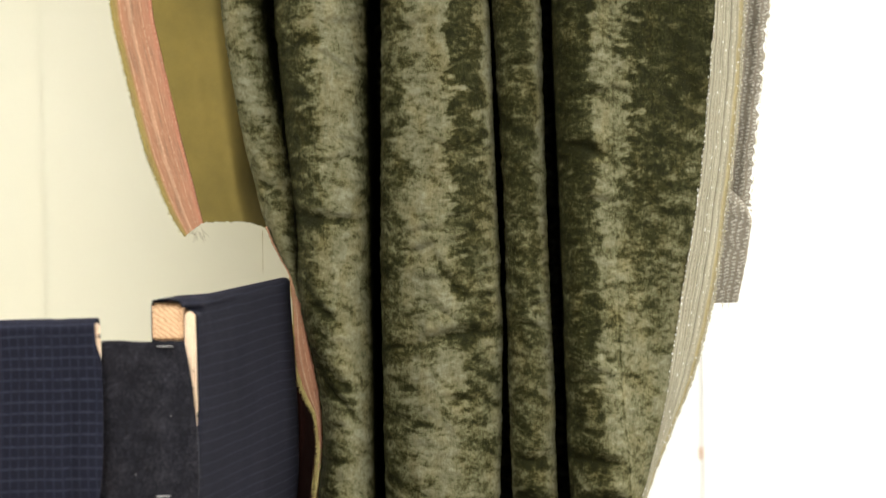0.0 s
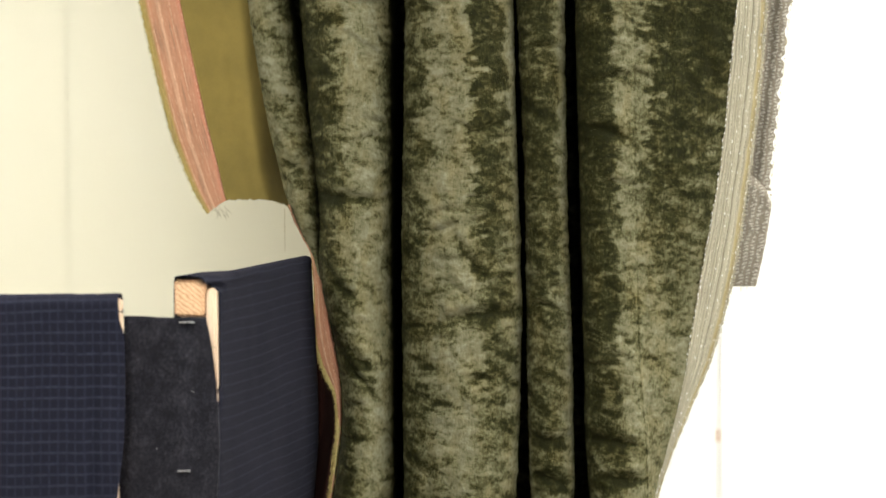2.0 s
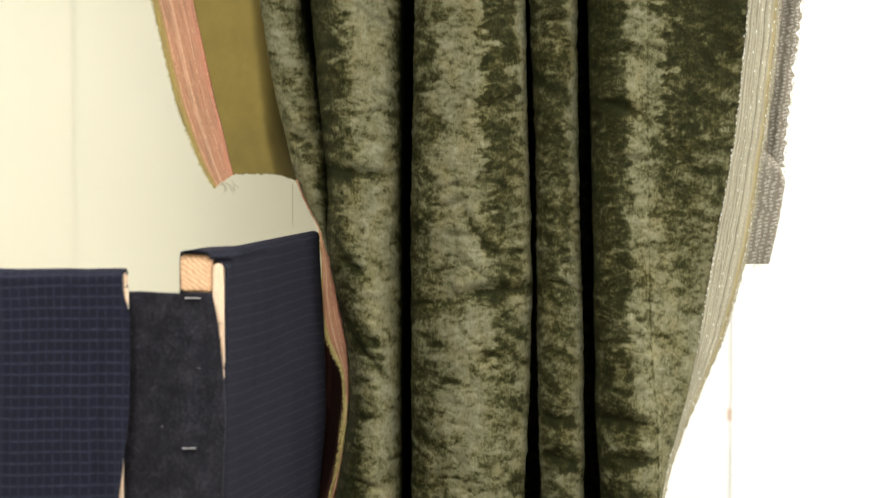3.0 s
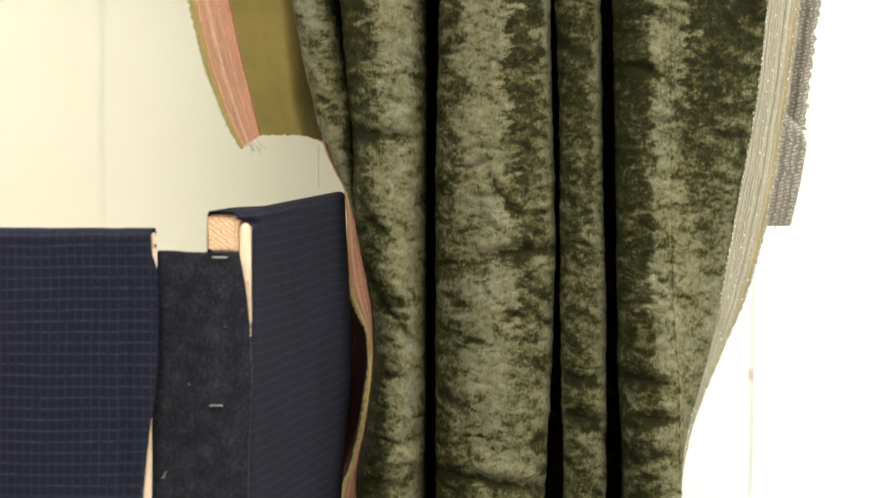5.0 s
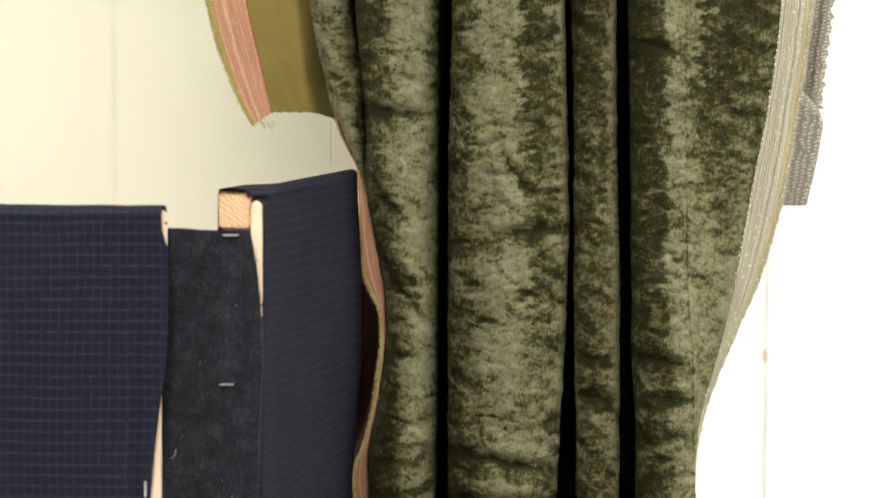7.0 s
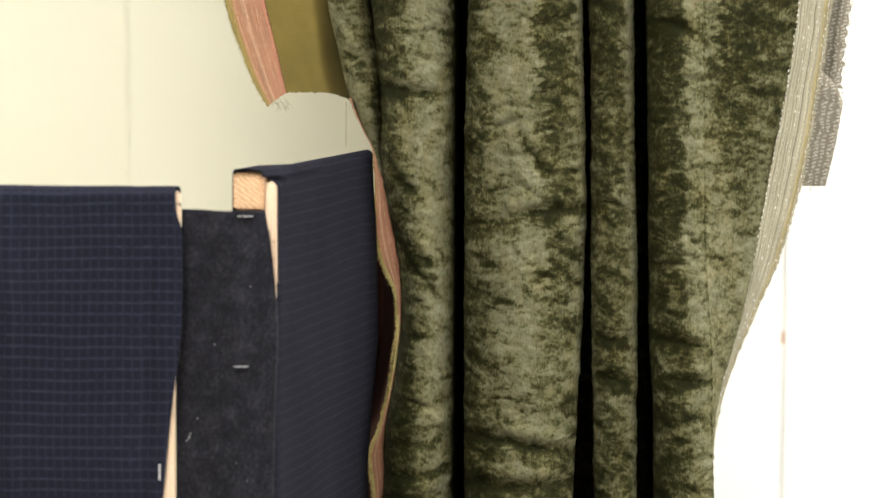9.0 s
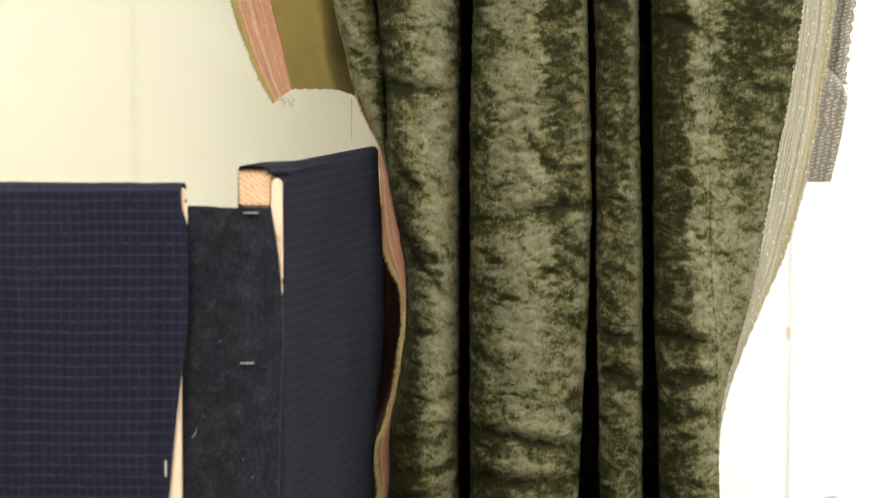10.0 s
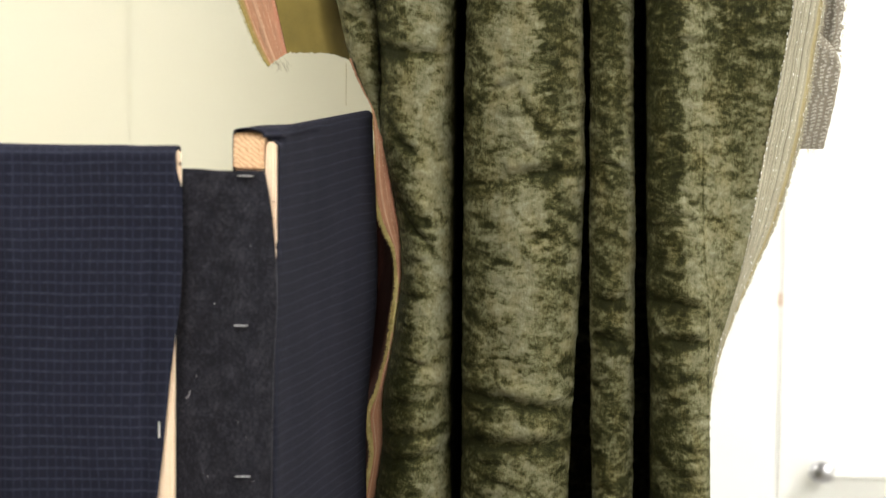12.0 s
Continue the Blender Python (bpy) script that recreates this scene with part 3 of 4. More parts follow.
        p.co = (-0.2497 + 0.0030 * math.cos(a) + (0.0010 if k > 7 else 0), 1.9808, 1.2935 + 0.0052 * math.sin(a), 1)
    cu.materials.append(LINT)
    adopt(new("hooked_thread", cu), strip)
    threads("lint", rt, LINT, strip, (0.0010, 0.0030), 0.00009, "pale specks of lint")


# ---- the velvet ----
LINING_L = curve((2.44, -0.36), (1.742, -0.2836), (1.678, -0.2698), (1.615, -0.2545), (1.561, -0.2337), (1.530, -0.2150), soft=3)
LINING_BAND = curve((2.44, -0.31), (1.742, -0.2464), (1.689, -0.2352), (1.630, -0.2224), (1.588, -0.2121), (1.530, -0.199), soft=3)
HEM = curve((2.44, -0.21), (1.739, -0.1788), (1.681, -0.1704), (1.624, -0.1604), (1.551, -0.1428), (1.522, -0.1299), (1.504, -0.1196), (1.478, -0.1146), (1.415, -0.1009),
            (1.378, -0.0959), (1.345, -0.0955), (1.282, -0.1041), (1.245, -0.1120), (1.198, -0.1113), (1.144, -0.1187), (1.0, -0.120))
FRINGE = curve((1.70, -0.1715), (1.660, -0.1660), (1.624, -0.1604), (1.551, -0.1434), (1.522, -0.1309), (1.507, -0.1215), (1.467, -0.1194), (1.425, -0.1197), (1.394, -0.1099), (1.373, -0.0985), (1.345, -0.0970), (1.282, -0.1056), (1.245, -0.1150), (1.224, -0.1245),
               (1.187, -0.1185), (1.144, -0.1276), (1.0, -0.130), soft=3)
F1_R = curve((2.44, -0.16), (1.736, -0.1414), (1.685, -0.1342), (1.644, -0.1268), (1.603, -0.1204), (1.572, -0.1155), (1.521, -0.1130), (1.500, -0.1150), (1.478, -0.1126), (1.415, -0.0989), (1.378, -0.0939), (1.345, -0.0935),
             (1.282, -0.1021), (1.245, -0.1100), (1.198, -0.1093), (1.144, -0.1167), (1.0, -0.118))
F2_L = curve((2.44, -0.145), (1.736, -0.1302), (1.705, -0.1274), (1.644, -0.1227), (1.593, -0.1179), (1.567, -0.1145), (1.521, -0.1124), (1.500, -0.1144), (1.478, -0.1120), (1.415, -0.0983), (1.378, -0.0933), (1.345, -0.0929),
             (1.282, -0.1015), (1.245, -0.1094), (1.198, -0.1087), (1.144, -0.1161), (1.0, -0.1174))
F2_R = curve((1.735, -0.0478), (1.154, -0.0480))
F3_L = curve((1.735, -0.0326), (1.608, -0.0353), (1.505, -0.0372), (1.350, -0.0366), (1.153, -0.0360))
F3_R = curve((1.735, 0.0641), (1.633, 0.0667), (1.530, 0.0699), (1.454, 0.0716), (1.362, 0.0693), (1.280, 0.0654), (1.154, 0.0595))
F4_L = curve((1.735, 0.0687), (1.658, 0.0724), (1.582, 0.0757), (1.376, 0.0780), (1.155, 0.0836))
F4_R = curve((1.735, 0.1112), (1.607, 0.1128), (1.479, 0.1150), (1.403, 0.1180), (1.155, 0.1195))
F5_L = curve((1.735, 0.1218), (1.581, 0.1260), (1.403, 0.1300), (1.322, 0.1309), (1.281, 0.1350), (1.155, 0.1379))
F5_R = curve((1.736, 0.1726), (1.607, 0.1728), (1.508, 0.1742), (1.399, 0.1765), (1.334, 0.1823), (1.214, 0.1852), (1.150, 0.1875))
SEL_IN = curve((2.44, 0.300), (1.736, 0.2700), (1.658, 0.2632), (1.586, 0.2554), (1.466, 0.2344), (1.404, 0.2240), (1.366, 0.2160), (1.308, 0.2008), (1.277, 0.1925), (1.235, 0.1886), (1.150, 0.1888))
SEL_OUT = curve((2.44, 0.335), (1.735, 0.2985), (1.648, 0.2917), (1.570, 0.2813), (1.482, 0.2683), (1.445, 0.2590), (1.402, 0.2460), (1.374, 0.2340), (1.319, 0.2109), (1.277, 0.1958), (1.246, 0.1910),
                (1.214, 0.1898), (1.150, 0.1898))
TAUPE_OUT = curve((2.44, 0.36), (1.737, 0.3233), (1.680, 0.3165), (1.611, 0.3086), (1.572, 0.3052), (1.566, 0.3020), (1.556, 0.3050), (1.511, 0.2981), (1.469, 0.2886), (1.45, 0.283), soft=3)
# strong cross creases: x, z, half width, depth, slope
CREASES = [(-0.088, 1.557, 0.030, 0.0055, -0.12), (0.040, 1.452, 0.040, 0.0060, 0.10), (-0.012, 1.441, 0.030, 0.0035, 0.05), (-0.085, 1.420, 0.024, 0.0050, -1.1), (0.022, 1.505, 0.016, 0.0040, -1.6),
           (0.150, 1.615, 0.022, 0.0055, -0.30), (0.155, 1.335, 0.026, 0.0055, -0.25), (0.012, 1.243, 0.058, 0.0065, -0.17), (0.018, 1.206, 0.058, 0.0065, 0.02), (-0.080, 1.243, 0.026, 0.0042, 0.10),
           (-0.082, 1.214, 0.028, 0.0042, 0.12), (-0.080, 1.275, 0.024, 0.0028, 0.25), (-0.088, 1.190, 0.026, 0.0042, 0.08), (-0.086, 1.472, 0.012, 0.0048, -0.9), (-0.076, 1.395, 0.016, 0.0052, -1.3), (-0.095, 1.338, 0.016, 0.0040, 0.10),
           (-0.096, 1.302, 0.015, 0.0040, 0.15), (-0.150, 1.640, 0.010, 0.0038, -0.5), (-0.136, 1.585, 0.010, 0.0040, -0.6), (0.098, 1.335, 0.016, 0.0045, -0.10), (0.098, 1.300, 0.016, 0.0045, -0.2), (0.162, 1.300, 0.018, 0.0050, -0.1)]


def creased(X, Z, seed=11):
    """Depth of the cross creases: those named above, and many small ones."""
    rnd = random.Random(seed)
    more = [(rnd.uniform(-0.13, 0.19), rnd.uniform(1.12, 1.80), rnd.uniform(0.008, 0.022), rnd.uniform(0.0010, 0.0032), rnd.uniform(-0.7, 0.7)) for _ in range(120)]
    D = np.zeros_like(X)
    for k, (x0, z0, hw, depth, slope) in enumerate(CREASES + more):
        a = (X - x0) / hw
        b = (Z - z0 - slope * (X - x0) - 0.03 * hw * a * a) / (0.0058 if k < len(CREASES) else 0.0034)
        side = np.exp(-a ** 4) * (0.75 if k < len(CREASES) else 0.9)
        D += depth * side * (np.exp(-b ** 2) - 0.55 * np.exp(-((b - 2.0) / 1.3) ** 2))
    return D


# painted sheen of the pile across each fold, from one edge (-1) to the other (1), at three heights; the last is the
# flat flap (0 to 1)
SHEEN_Z = (1.20, 1.42, 1.62)
LAY_SHEEN = [
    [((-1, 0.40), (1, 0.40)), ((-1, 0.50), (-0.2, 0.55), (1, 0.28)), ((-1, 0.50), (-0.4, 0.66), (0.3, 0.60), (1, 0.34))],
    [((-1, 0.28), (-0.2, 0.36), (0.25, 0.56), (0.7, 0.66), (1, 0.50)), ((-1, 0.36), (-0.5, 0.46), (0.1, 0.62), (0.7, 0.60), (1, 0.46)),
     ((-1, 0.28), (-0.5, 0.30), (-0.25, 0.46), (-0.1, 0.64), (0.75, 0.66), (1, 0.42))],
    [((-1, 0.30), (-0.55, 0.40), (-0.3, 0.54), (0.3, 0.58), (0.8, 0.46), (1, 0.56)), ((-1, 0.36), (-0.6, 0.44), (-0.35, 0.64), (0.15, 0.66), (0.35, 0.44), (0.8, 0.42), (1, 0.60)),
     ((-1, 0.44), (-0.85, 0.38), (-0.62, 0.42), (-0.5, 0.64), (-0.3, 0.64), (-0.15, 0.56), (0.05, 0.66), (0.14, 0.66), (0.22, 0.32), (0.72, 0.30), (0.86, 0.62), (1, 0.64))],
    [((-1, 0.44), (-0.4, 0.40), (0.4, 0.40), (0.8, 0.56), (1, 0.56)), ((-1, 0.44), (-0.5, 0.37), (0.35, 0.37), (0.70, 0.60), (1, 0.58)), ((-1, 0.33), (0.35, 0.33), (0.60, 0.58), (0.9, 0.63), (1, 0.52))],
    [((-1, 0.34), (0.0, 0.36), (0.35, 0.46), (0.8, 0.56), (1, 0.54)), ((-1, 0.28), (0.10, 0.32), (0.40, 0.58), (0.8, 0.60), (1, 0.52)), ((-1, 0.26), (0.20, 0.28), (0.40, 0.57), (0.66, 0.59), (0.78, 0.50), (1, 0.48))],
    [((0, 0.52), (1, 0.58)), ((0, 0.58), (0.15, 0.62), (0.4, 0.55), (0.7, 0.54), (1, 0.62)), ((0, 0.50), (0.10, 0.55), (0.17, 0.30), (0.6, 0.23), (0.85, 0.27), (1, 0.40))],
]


def lay_sheen_of(fold, q, x, z):
    """The painted pile sheen down one column of a fold, shifted with the height; its borders wander with the height."""
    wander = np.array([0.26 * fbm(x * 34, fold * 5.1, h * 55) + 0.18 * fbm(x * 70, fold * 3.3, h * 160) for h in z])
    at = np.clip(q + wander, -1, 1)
    three = np.stack([np.interp(at, [a for a, _ in k], [b for _, b in k]) for k in LAY_SHEEN[fold]])
    w = np.interp(z, SHEEN_Z, (0.0, 1.0, 2.0))
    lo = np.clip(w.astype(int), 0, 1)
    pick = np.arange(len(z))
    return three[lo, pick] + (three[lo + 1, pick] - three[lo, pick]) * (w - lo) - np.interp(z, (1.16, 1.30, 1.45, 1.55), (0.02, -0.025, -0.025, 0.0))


def crease_shade(X, Z):
    """Shade painted along creases where the pile is knocked over: a ragged dark band that fades downwards."""
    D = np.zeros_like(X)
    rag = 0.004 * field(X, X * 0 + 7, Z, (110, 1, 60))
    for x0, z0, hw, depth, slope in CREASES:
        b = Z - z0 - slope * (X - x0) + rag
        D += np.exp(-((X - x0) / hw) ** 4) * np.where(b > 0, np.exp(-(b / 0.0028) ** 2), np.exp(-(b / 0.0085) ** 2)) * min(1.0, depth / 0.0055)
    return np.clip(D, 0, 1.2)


def strokes(X, Z, F, seed=23):
    """Tongues of fallen pile, dark with one crisp edge, and paler ones brushed up between them."""
    rnd = random.Random(seed)
    D = np.zeros_like(X)
    zrow = Z[:, 0]
    for _ in range(900):
        x0, z0 = rnd.uniform(-0.17, 0.27), rnd.uniform(1.10, 1.80)
        long, thick, slope = rnd.uniform(0.004, 0.013), rnd.uniform(0.0018, 0.0042), rnd.gauss(-0.25, 0.45)
        weight = rnd.uniform(0.10, 0.30) * (-1 if rnd.random() < 0.62 else 0.75)
        a, b = np.searchsorted(zrow, (z0 - 0.03, z0 + 0.03))
        u = (X[a:b] - x0) / long
        v = (Z[a:b] - z0 - slope * (X[a:b] - x0) + 0.25 * thick * u * u) / thick
        side = np.where(v > 0, np.exp(-(v / 1.3) ** 2), np.exp(-(v / 0.45) ** 2))
        D[a:b] += weight * np.exp(-u ** 4) * side
    return F * np.clip(D, -0.34, 0.22) * np.interp(Z, (1.15, 1.42, 1.54), (0.85, 0.80, 0.50))


def velvet_curtain():
    curtain = thing("velvet_curtain", (0.05, 2.32, 2.39), "gathered crushed velvet length in olive green, hung in deep folds", "curtain")
    z = rows_between((0.45, 1.10, 16), (1.10, 1.80, 460), (1.80, 2.40, 16))
    n = len(z)

    def wobble(f, k):
        return f(z) + 0.0008 * np.array([fbm(7.3 * k, 0.0, a * 38) + 1.0 * fbm(3.1 * k, 5.0, a * 150) for a in z])

    folds = [(HEM, F1_R, 2.298, 0.028, 16), (F2_L, F2_R, 2.262, 0.055, 48), (F3_L, F3_R, 2.256, 0.044, 56), (F4_L, F4_R, 2.272, 0.026, 26), (F5_L, F5_R, 2.262, 0.034, 34)]
    backs = [2.43, 2.56, 2.58, 2.56]
    cols_x, cols_y, free, lay_sheens = [], [], [], []
    for i, (fl, fr, yf, dep, m) in enumerate(folds):
        xl, xr = wobble(fl, i * 2), wobble(fr, i * 2 + 1)
        xr = np.maximum(xr, xl + 0.0016)
        c, h = (xl + xr) / 2, (xr - xl) / 2
        for a in np.linspace(-1, 1, m):
            # the last fold runs out flat into the flap
            turn, deep = (0.66, 0.0125) if i == 4 and a > 0 else (1.0, dep)
            full = turn * math.pi / 2
            s = math.sin(a * full) / math.sin(full)
            cols_x.append(c + h * s)
            cols_y.append(np.full(n, yf + deep * (1 - math.cos(a * full)) / (1 - math.cos(full))))
            free.append(1.0)
            lay_sheens.append(lay_sheen_of(i, s, float(c[n // 2]) + float(h[n // 2]) * s, z))
        if i < 4:
            nl = wobble(folds[i + 1][0], i * 2 + 2)
            y0, y1 = yf + dep, folds[i + 1][2] + folds[i + 1][3]
            mid = (xr + nl) / 2
            under = (0.0, 0.014, 0.016, 0.012)[i]      # the folds are fuller in front than behind
            for w in (0.12, 0.3, 0.6, 1.0):
                cols_x.append(xr - (-0.004 if i == 1 else under) * w)
                cols_y.append(np.full(n, y0 + (backs[i] - y0) * w))
                free.append(0.15)
                lay_sheens.append(np.full(n, 0.42))
            cols_x.append(mid)
            cols_y.append(np.full(n, backs[i] + 0.004))
            free.append(0.1)
            lay_sheens.append(np.full(n, 0.35))
            for w in (1.0, 0.6, 0.3, 0.12):
                cols_x.append(nl + under * w)
                cols_y.append(np.full(n, y1 + (backs[i] - y1) * w))
                free.append(0.15)
                lay_sheens.append(np.full(n, 0.42))
    # shallow valley, then the flat flap out to its selvedge
    xr, xe = xr, SEL_IN(z)
    xe = np.maximum(xe, xr + 0.002)
    cols_x.append(xr + 0.0008)
    cols_y.append(np.full(n, 2.2749))
    free.append(1.0)
    lay_sheens.append(np.full(n, 0.46))
    for w in np.linspace(0.02, 1, 40):
        cols_x.append(xr + 0.0015 + (xe - xr - 0.0015) * w)
        cols_y.append(2.2752 + 0.0012 * math.sin(min(w * 12, 3.14)) + 0.030 * w)
        cols_y[-1] = np.full(n, cols_y[-1])
        free.append(1.0)
        lay_sheens.append(lay_sheen_of(5, w, 0.18 + 0.09 * w, z))
    # below a point the narrow first fold lies flat against the second
    merged = np.clip((1.53 - z) / 0.06, 0, 1)
    for k in range(25):
        cols_y[k] = cols_y[k] + (2.3165 - cols_y[k]) * merged
    X, Y = np.stack(cols_x, 1), np.stack(cols_y, 1)
    Z = np.repeat(z[:, None], X.shape[1], 1)
    F = np.array(free)[None, :]
    Y = Y + F * (0.0050 * field(X, X * 0, Z, (16, 1, 7)) + 0.0018 * field(X, X * 0 + 3, Z, (60, 1, 48)) + creased(X, Z))
    # shade along the creases is painted into the pile's tone here
    L = np.stack(lay_sheens, 1) - 0.33 * F * crease_shade(X, Z) + strokes(X, Z, F)
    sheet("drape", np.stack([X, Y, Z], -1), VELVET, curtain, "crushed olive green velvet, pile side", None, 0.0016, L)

    # loose fibres of the pile, standing off the surface
    rnd = random.Random(31)
    wide = np.abs(np.gradient(X[n // 2]))
    inside = [(i, j) for i in range(18, n - 18) for j in range(X.shape[1]) if free[j] == 1.0 and wide[j] > 0.0008]
    roots = []
    for i, j in rnd.sample(inside, 10000):
        roots.append(((X[i, j] + rnd.uniform(-0.001, 0.001), Y[i, j] - 0.0002, Z[i, j]), (rnd.uniform(-0.7, 0.7), -0.55, rnd.uniform(-0.8, 0.3))))
    threads("pile_fuzz", roots, FUZZ, curtain, (0.0010, 0.0026), 0.00012, "loose pile fibres", 33)

    def strip(name, za, zb, rows, fl, fr, y_of, mat, label, cols=16, ragged=0.0006, seed=0, thick=0.0009):
        zz = np.linspace(za, zb, rows)
        rnd = np.random.RandomState(seed)
        a, b = fl(zz), fr(zz)
        q = np.linspace(0, 1, cols)
        X = a[:, None] + (b - a)[:, None] * q[None, :]
        X = X + 0.0011 * np.array([fbm(seed * 3.7, 0.0, h * 24) for h in zz])[:, None]
        X[:, 0] += ragged * rnd.randn(rows)
        X[:, -1] += ragged * rnd.randn(rows)
        Z = np.repeat(zz[:, None], cols, 1)
        Q = np.repeat(q[None, :], rows, 0)
        Y = y_of(Q, Z) + 0.0016 * field(X, X * 0 + seed, Z, (60, 1, 40))
        return sheet(name, np.stack([X, Y, Z], -1), mat, curtain, label, np.stack([Q, Z], -1), thick)

    # turned-back edge: the olive reverse of the cloth with its pink selvedge, cut short
    zz = np.linspace(0, 1, 150)
    q = np.linspace(0, 1, 60)
    inner = 0.24
    def foot(qv):
        """The cut lower edge, a shallow arch."""
        return 1.5405 + 0.013 * np.clip(qv / 0.25, 0, 1) - 0.032 * np.clip((qv - 0.60) / 0.40, 0, 1) ** 2
    Zl = np.zeros((150, 60))
    for j, qq in enumerate(q):
        Zl[:, j] = foot(qq) + 0.0004 * random.gauss(0, 1) + (2.40 - foot(qq)) * zz ** 2.2
    A, B, C = LINING_L(Zl), LINING_BAND(Zl), np.maximum(HEM(Zl), -0.150) + 0.012
    Q = np.repeat(q[None, :], 150, 0)
    X = np.where(Q < inner, A + (B - A) * Q / inner, B + (C - B) * (Q - inner) / (1 - inner))
    Y = 2.362 + 0.016 * np.sin(Q * 3.0) + 0.16 * np.clip((Q - 0.62) / 0.38, 0, 1) ** 1.6 + 0.003 * field(X, X * 0, Zl, (18, 1, 9))
    P = np.stack([X, Y, Zl], -1)
    k = int(inner * 59) + 1
    sheet("turned_back_edge", P[:, k - 1:], BACKING, curtain, "smooth olive reverse of the velvet", None, 0.0014)
    sheet("pink_selvedge", P[:, :k] + np.array([0, -0.0012, 0]), PINK_BAND, curtain, "pink woven selvedge with pale stitching", np.stack([Q[:, :k] / inner, Zl[:, :k]], -1), 0.0012)
    # pink selvedge that shows along the hem, and the cloth turned away behind it
    strip("pink_selvedge", 1.00, 1.550, 290, FRINGE, lambda a: np.where(a > 1.505, FRINGE(a) + 0.0009, np.maximum(HEM(a), FRINGE(a) + 0.0012) + 0.0015), lambda Q, Z: 2.311 + 0.002 * Q - 0.004 * np.sin(Q * 3.14), PINK_BAND, "pink woven selvedge turned to the front", 8, 0.0003, 5)
    # deep pocket in near-black maroon stands for the shade behind the hem
    strip("hem_return", 0.60, 1.425, 120, FRINGE, lambda a: FRINGE(a) - 0.050, lambda Q, Z: 2.327 + 0.26 * np.sin(Q * 2.75) ** 0.8, HEM_SHADE, "inside of the hem, colour darkened to stand for shade", 24, 0.0003, 6)
    strip("cord", 1.00, 1.45, 330, lambda a: FRINGE(a) - 0.0012, lambda a: FRINGE(a) + 0.0022, lambda Q, Z: 2.3095 - 0.0012 * np.sin(Q * 3.14), FRINGE_YARN, "fuzzy olive edge of cut pile", 6, 0.0010, 21)
    # pale selvedge of the flap and the layer behind it
    def rib(Q):
        return -0.0011 * np.abs(np.sin(Q * np.pi * np.interp(Q, (0, 0.37, 0.55, 1), (10.5, 10.5, 5.5, 5.5)))) ** 0.7
    strip("beige_selvedge", 1.16, 2.40, 420, SEL_IN, SEL_OUT, lambda Q, Z: 2.3060 + 0.004 * Q + rib(Q), BEIGE_BAND, "striped pale beige selvedge", 56, 0.0007, 7)
    strip("taupe_selvedge", 1.560, 2.40, 260, lambda a: SEL_OUT(a) - 0.012, TAUPE_OUT, lambda Q, Z: 2.336 + 0.001 * np.sin(Q * 14), TAUPE_BAND, "coarse taupe selvedge of the layer behind", 14, 0.0011, 8)
    # its lower end is folded over itself, with a rounded slanting top
    zz, q = np.linspace(0, 1, 70), np.linspace(0, 1, 16)
    Q, W = np.meshgrid(q, zz)
    Zt = 1.4715 + W * (1.583 - 0.026 * Q ** 1.5 - 0.010 * np.clip((Q - 0.8) / 0.2, 0, 1) ** 2 - 1.4715)
    A, B = SEL_OUT(Zt) - 0.012, TAUPE_OUT(Zt) + 0.0012
    Xt = A + (B - A) * Q + 0.0006 * field(Q * 0, W * 0, Zt, (1, 1, 220)) * (Q > 0.99)
    Yt = 2.3310 + 0.0045 * np.clip((W - 0.9) / 0.1, 0, 1) ** 2 - 0.0012 * np.sin(W * 3.1) + 0.0010 * np.sin(Q * 11)
    sheet("folded_end", np.stack([Xt, Yt, Zt], -1), TAUPE_BAND, curtain, "folded-over lower end of the taupe selvedge", np.stack([Q, Zt], -1), 0.0012)

    # frayed yarn along the cut edges
    rnd = random.Random(5)
    def along(f, za, zb, count, y, d):
        return [((float(f(h)), y, h), d) for h in sorted(rnd.uniform(za, zb) for _ in range(count))]
    threads("fringe", along(FRINGE, 1.10, 1.445, 1700, 2.3090, (-1, -0.5, 0.0)), FRINGE_YARN, curtain, (0.0014, 0.0046), 0.00036, "short olive fringe of cut pile")
    threads("fringe", along(lambda a: LINING_L(a), 1.545, 1.80, 600, 2.361, (-1, -0.2, -0.3)), FRINGE_YARN, curtain, (0.001, 0.003), 0.0003, "short olive fringe", 9)
    threads("fringe", along(SEL_OUT, 1.24, 1.80, 500, 2.309, (1, -0.2, 0.0)), PALE_YARN, curtain, (0.0008, 0.0025), 0.00025, "frayed pale yarn", 12)
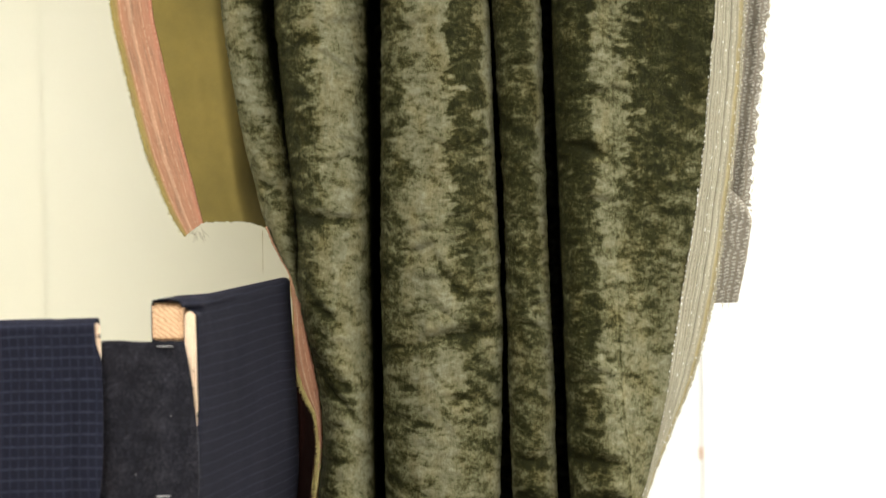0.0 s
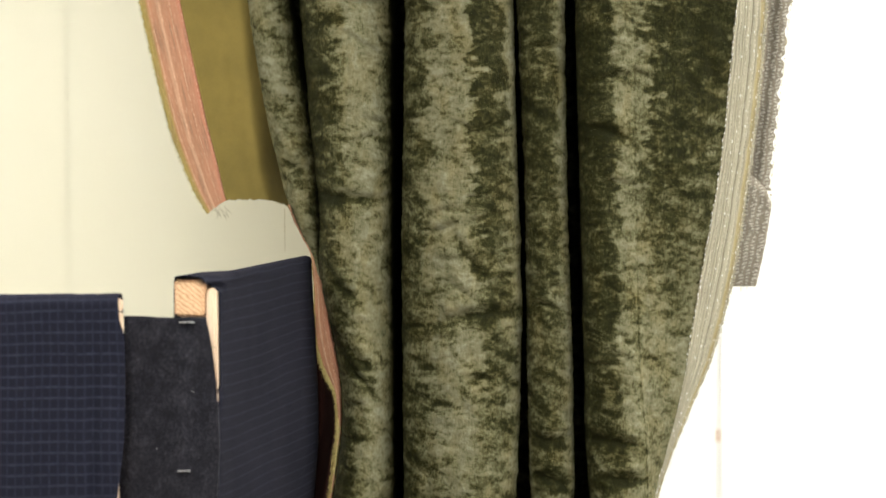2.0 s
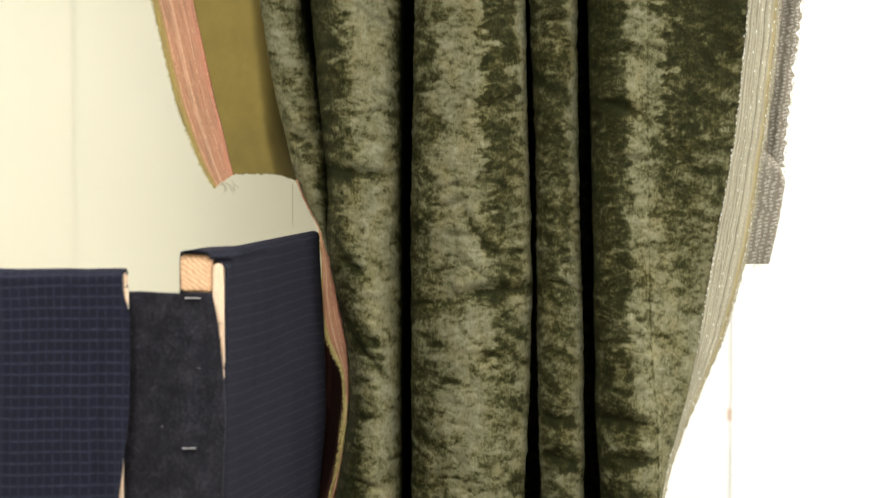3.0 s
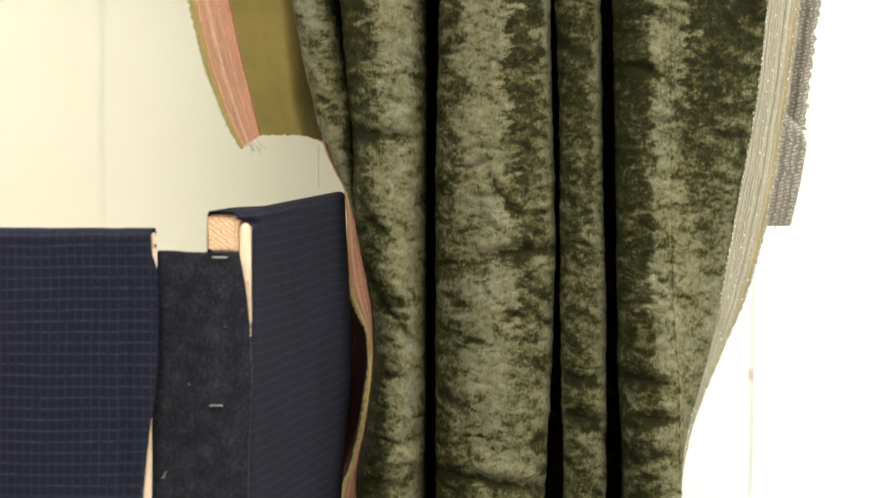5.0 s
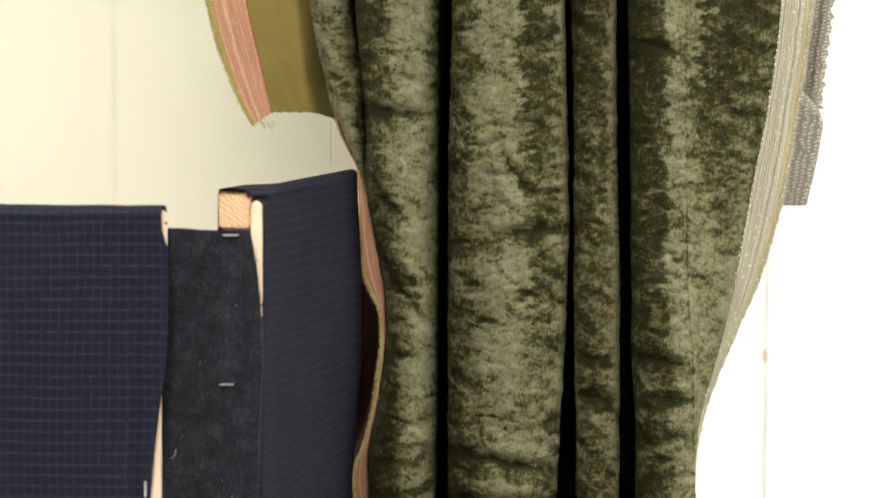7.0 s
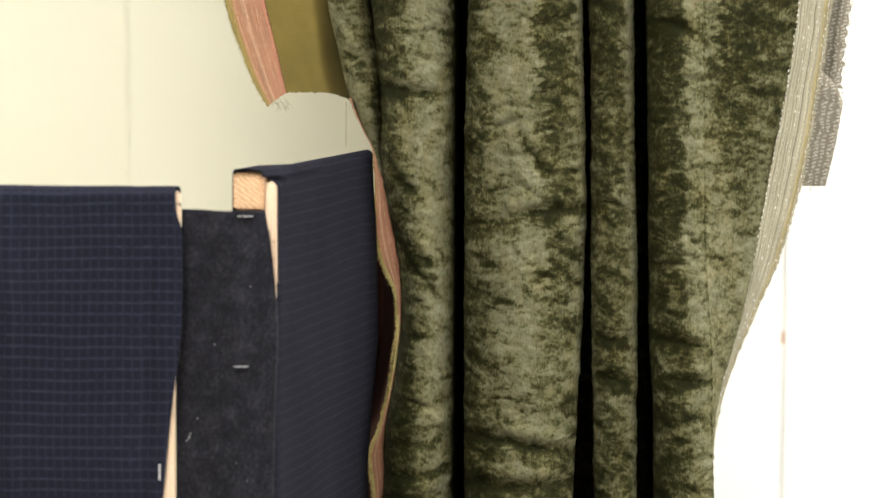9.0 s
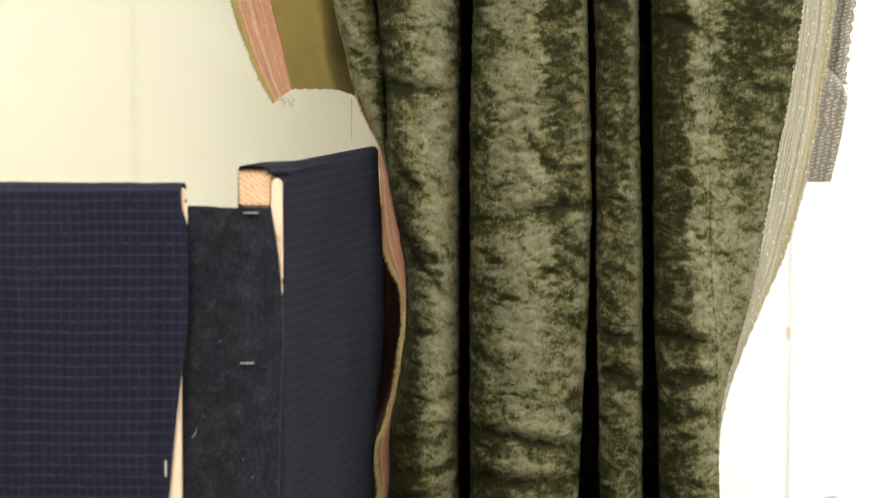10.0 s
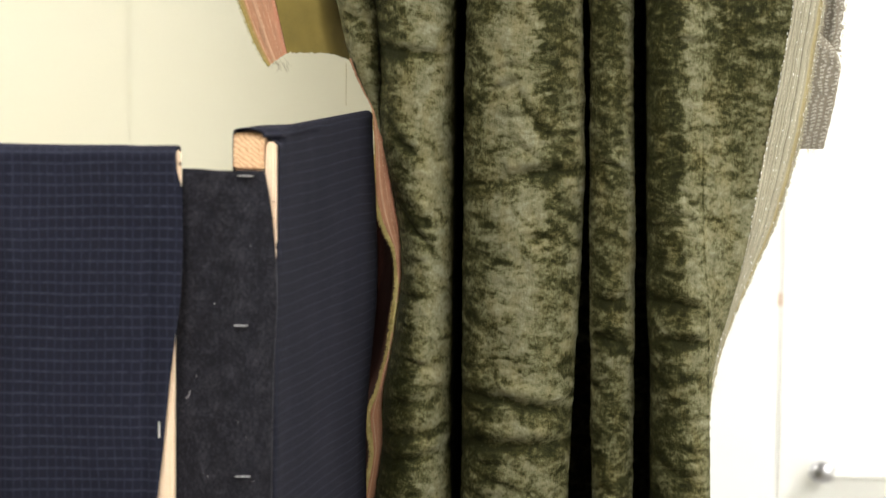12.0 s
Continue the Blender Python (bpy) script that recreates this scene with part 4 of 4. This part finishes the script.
    threads("fringe", along(TAUPE_OUT, 1.472, 1.80, 300, 2.333, (1, -0.1, -0.3)), PALE_YARN, curtain, (0.0008, 0.0028), 0.0003, "frayed taupe yarn", 13)
    threads("fringe", along(SEL_IN, 1.30, 1.80, 260, 2.3045, (-1, -0.5, 0)), PALE_YARN, curtain, (0.0008, 0.0022), 0.0003, "pale stitches", 14)
    # pale looped stitches along the inner edge of the beige selvedge
    verts, faces = [], []
    for across, low, high in ((0.0, 0.0035, 0.0075), (0.34, 0.006, 0.020), (0.60, 0.008, 0.026), (0.90, 0.005, 0.014)):
        h = 1.24
        while h < 1.80:
            h += rnd.uniform(low, high)
            x = float(SEL_IN(h) + across * (SEL_OUT(h) - SEL_IN(h))) + rnd.gauss(0, 0.0006 if across == 0 else 0.0014)
            r, t, y = rnd.uniform(0.0004, 0.0009) * (1 if across == 0 else 0.6), rnd.uniform(0.0008, 0.0019), 2.3045 + 0.003 * across
            k = len(verts)
            verts += [(x - r, y, h), (x, y - 0.0015, h), (x + r, y, h), (x, y + 0.0015, h), (x + 0.3 * r, y, h + t), (x - 0.3 * r, y, h - t)]
            for i in range(4):
                faces += [(k + i, k + (i + 1) % 4, k + 4), (k + (i + 1) % 4, k + i, k + 5)]
    me = bpy.data.meshes.new("stitches")
    me.from_pydata(verts, [], faces)
    me.materials.append(LINT)
    tagged(adopt(new("stitches", me), curtain), "pale looped stitches", kind="stuff")
    cut = [((-0.2190 + 0.016 * rnd.random(), 2.361, 1.541 + 0.008 * rnd.random()), (0.3, -0.2, -0.8)) for _ in range(26)]
    cut += [((0.272 + 0.016 * rnd.random(), 2.333, 1.472), (0, -0.2, -1)) for _ in range(7)]
    threads("fringe", cut, PALE_YARN, curtain, (0.004, 0.009), 0.0002, "loose pale threads at the cut", 15)
    bm = bmesh.new()
    bmesh.ops.create_cone(bm, cap_ends=True, segments=6, radius1=0.0002, radius2=0.0003, depth=0.040, matrix=pose(-0.1488, 2.3650, 1.525))
    part("loose_thread", bm, FRINGE_YARN, curtain, "single loose hanging thread")


room()
lever_door()
folding_screen()
velvet_curtain()
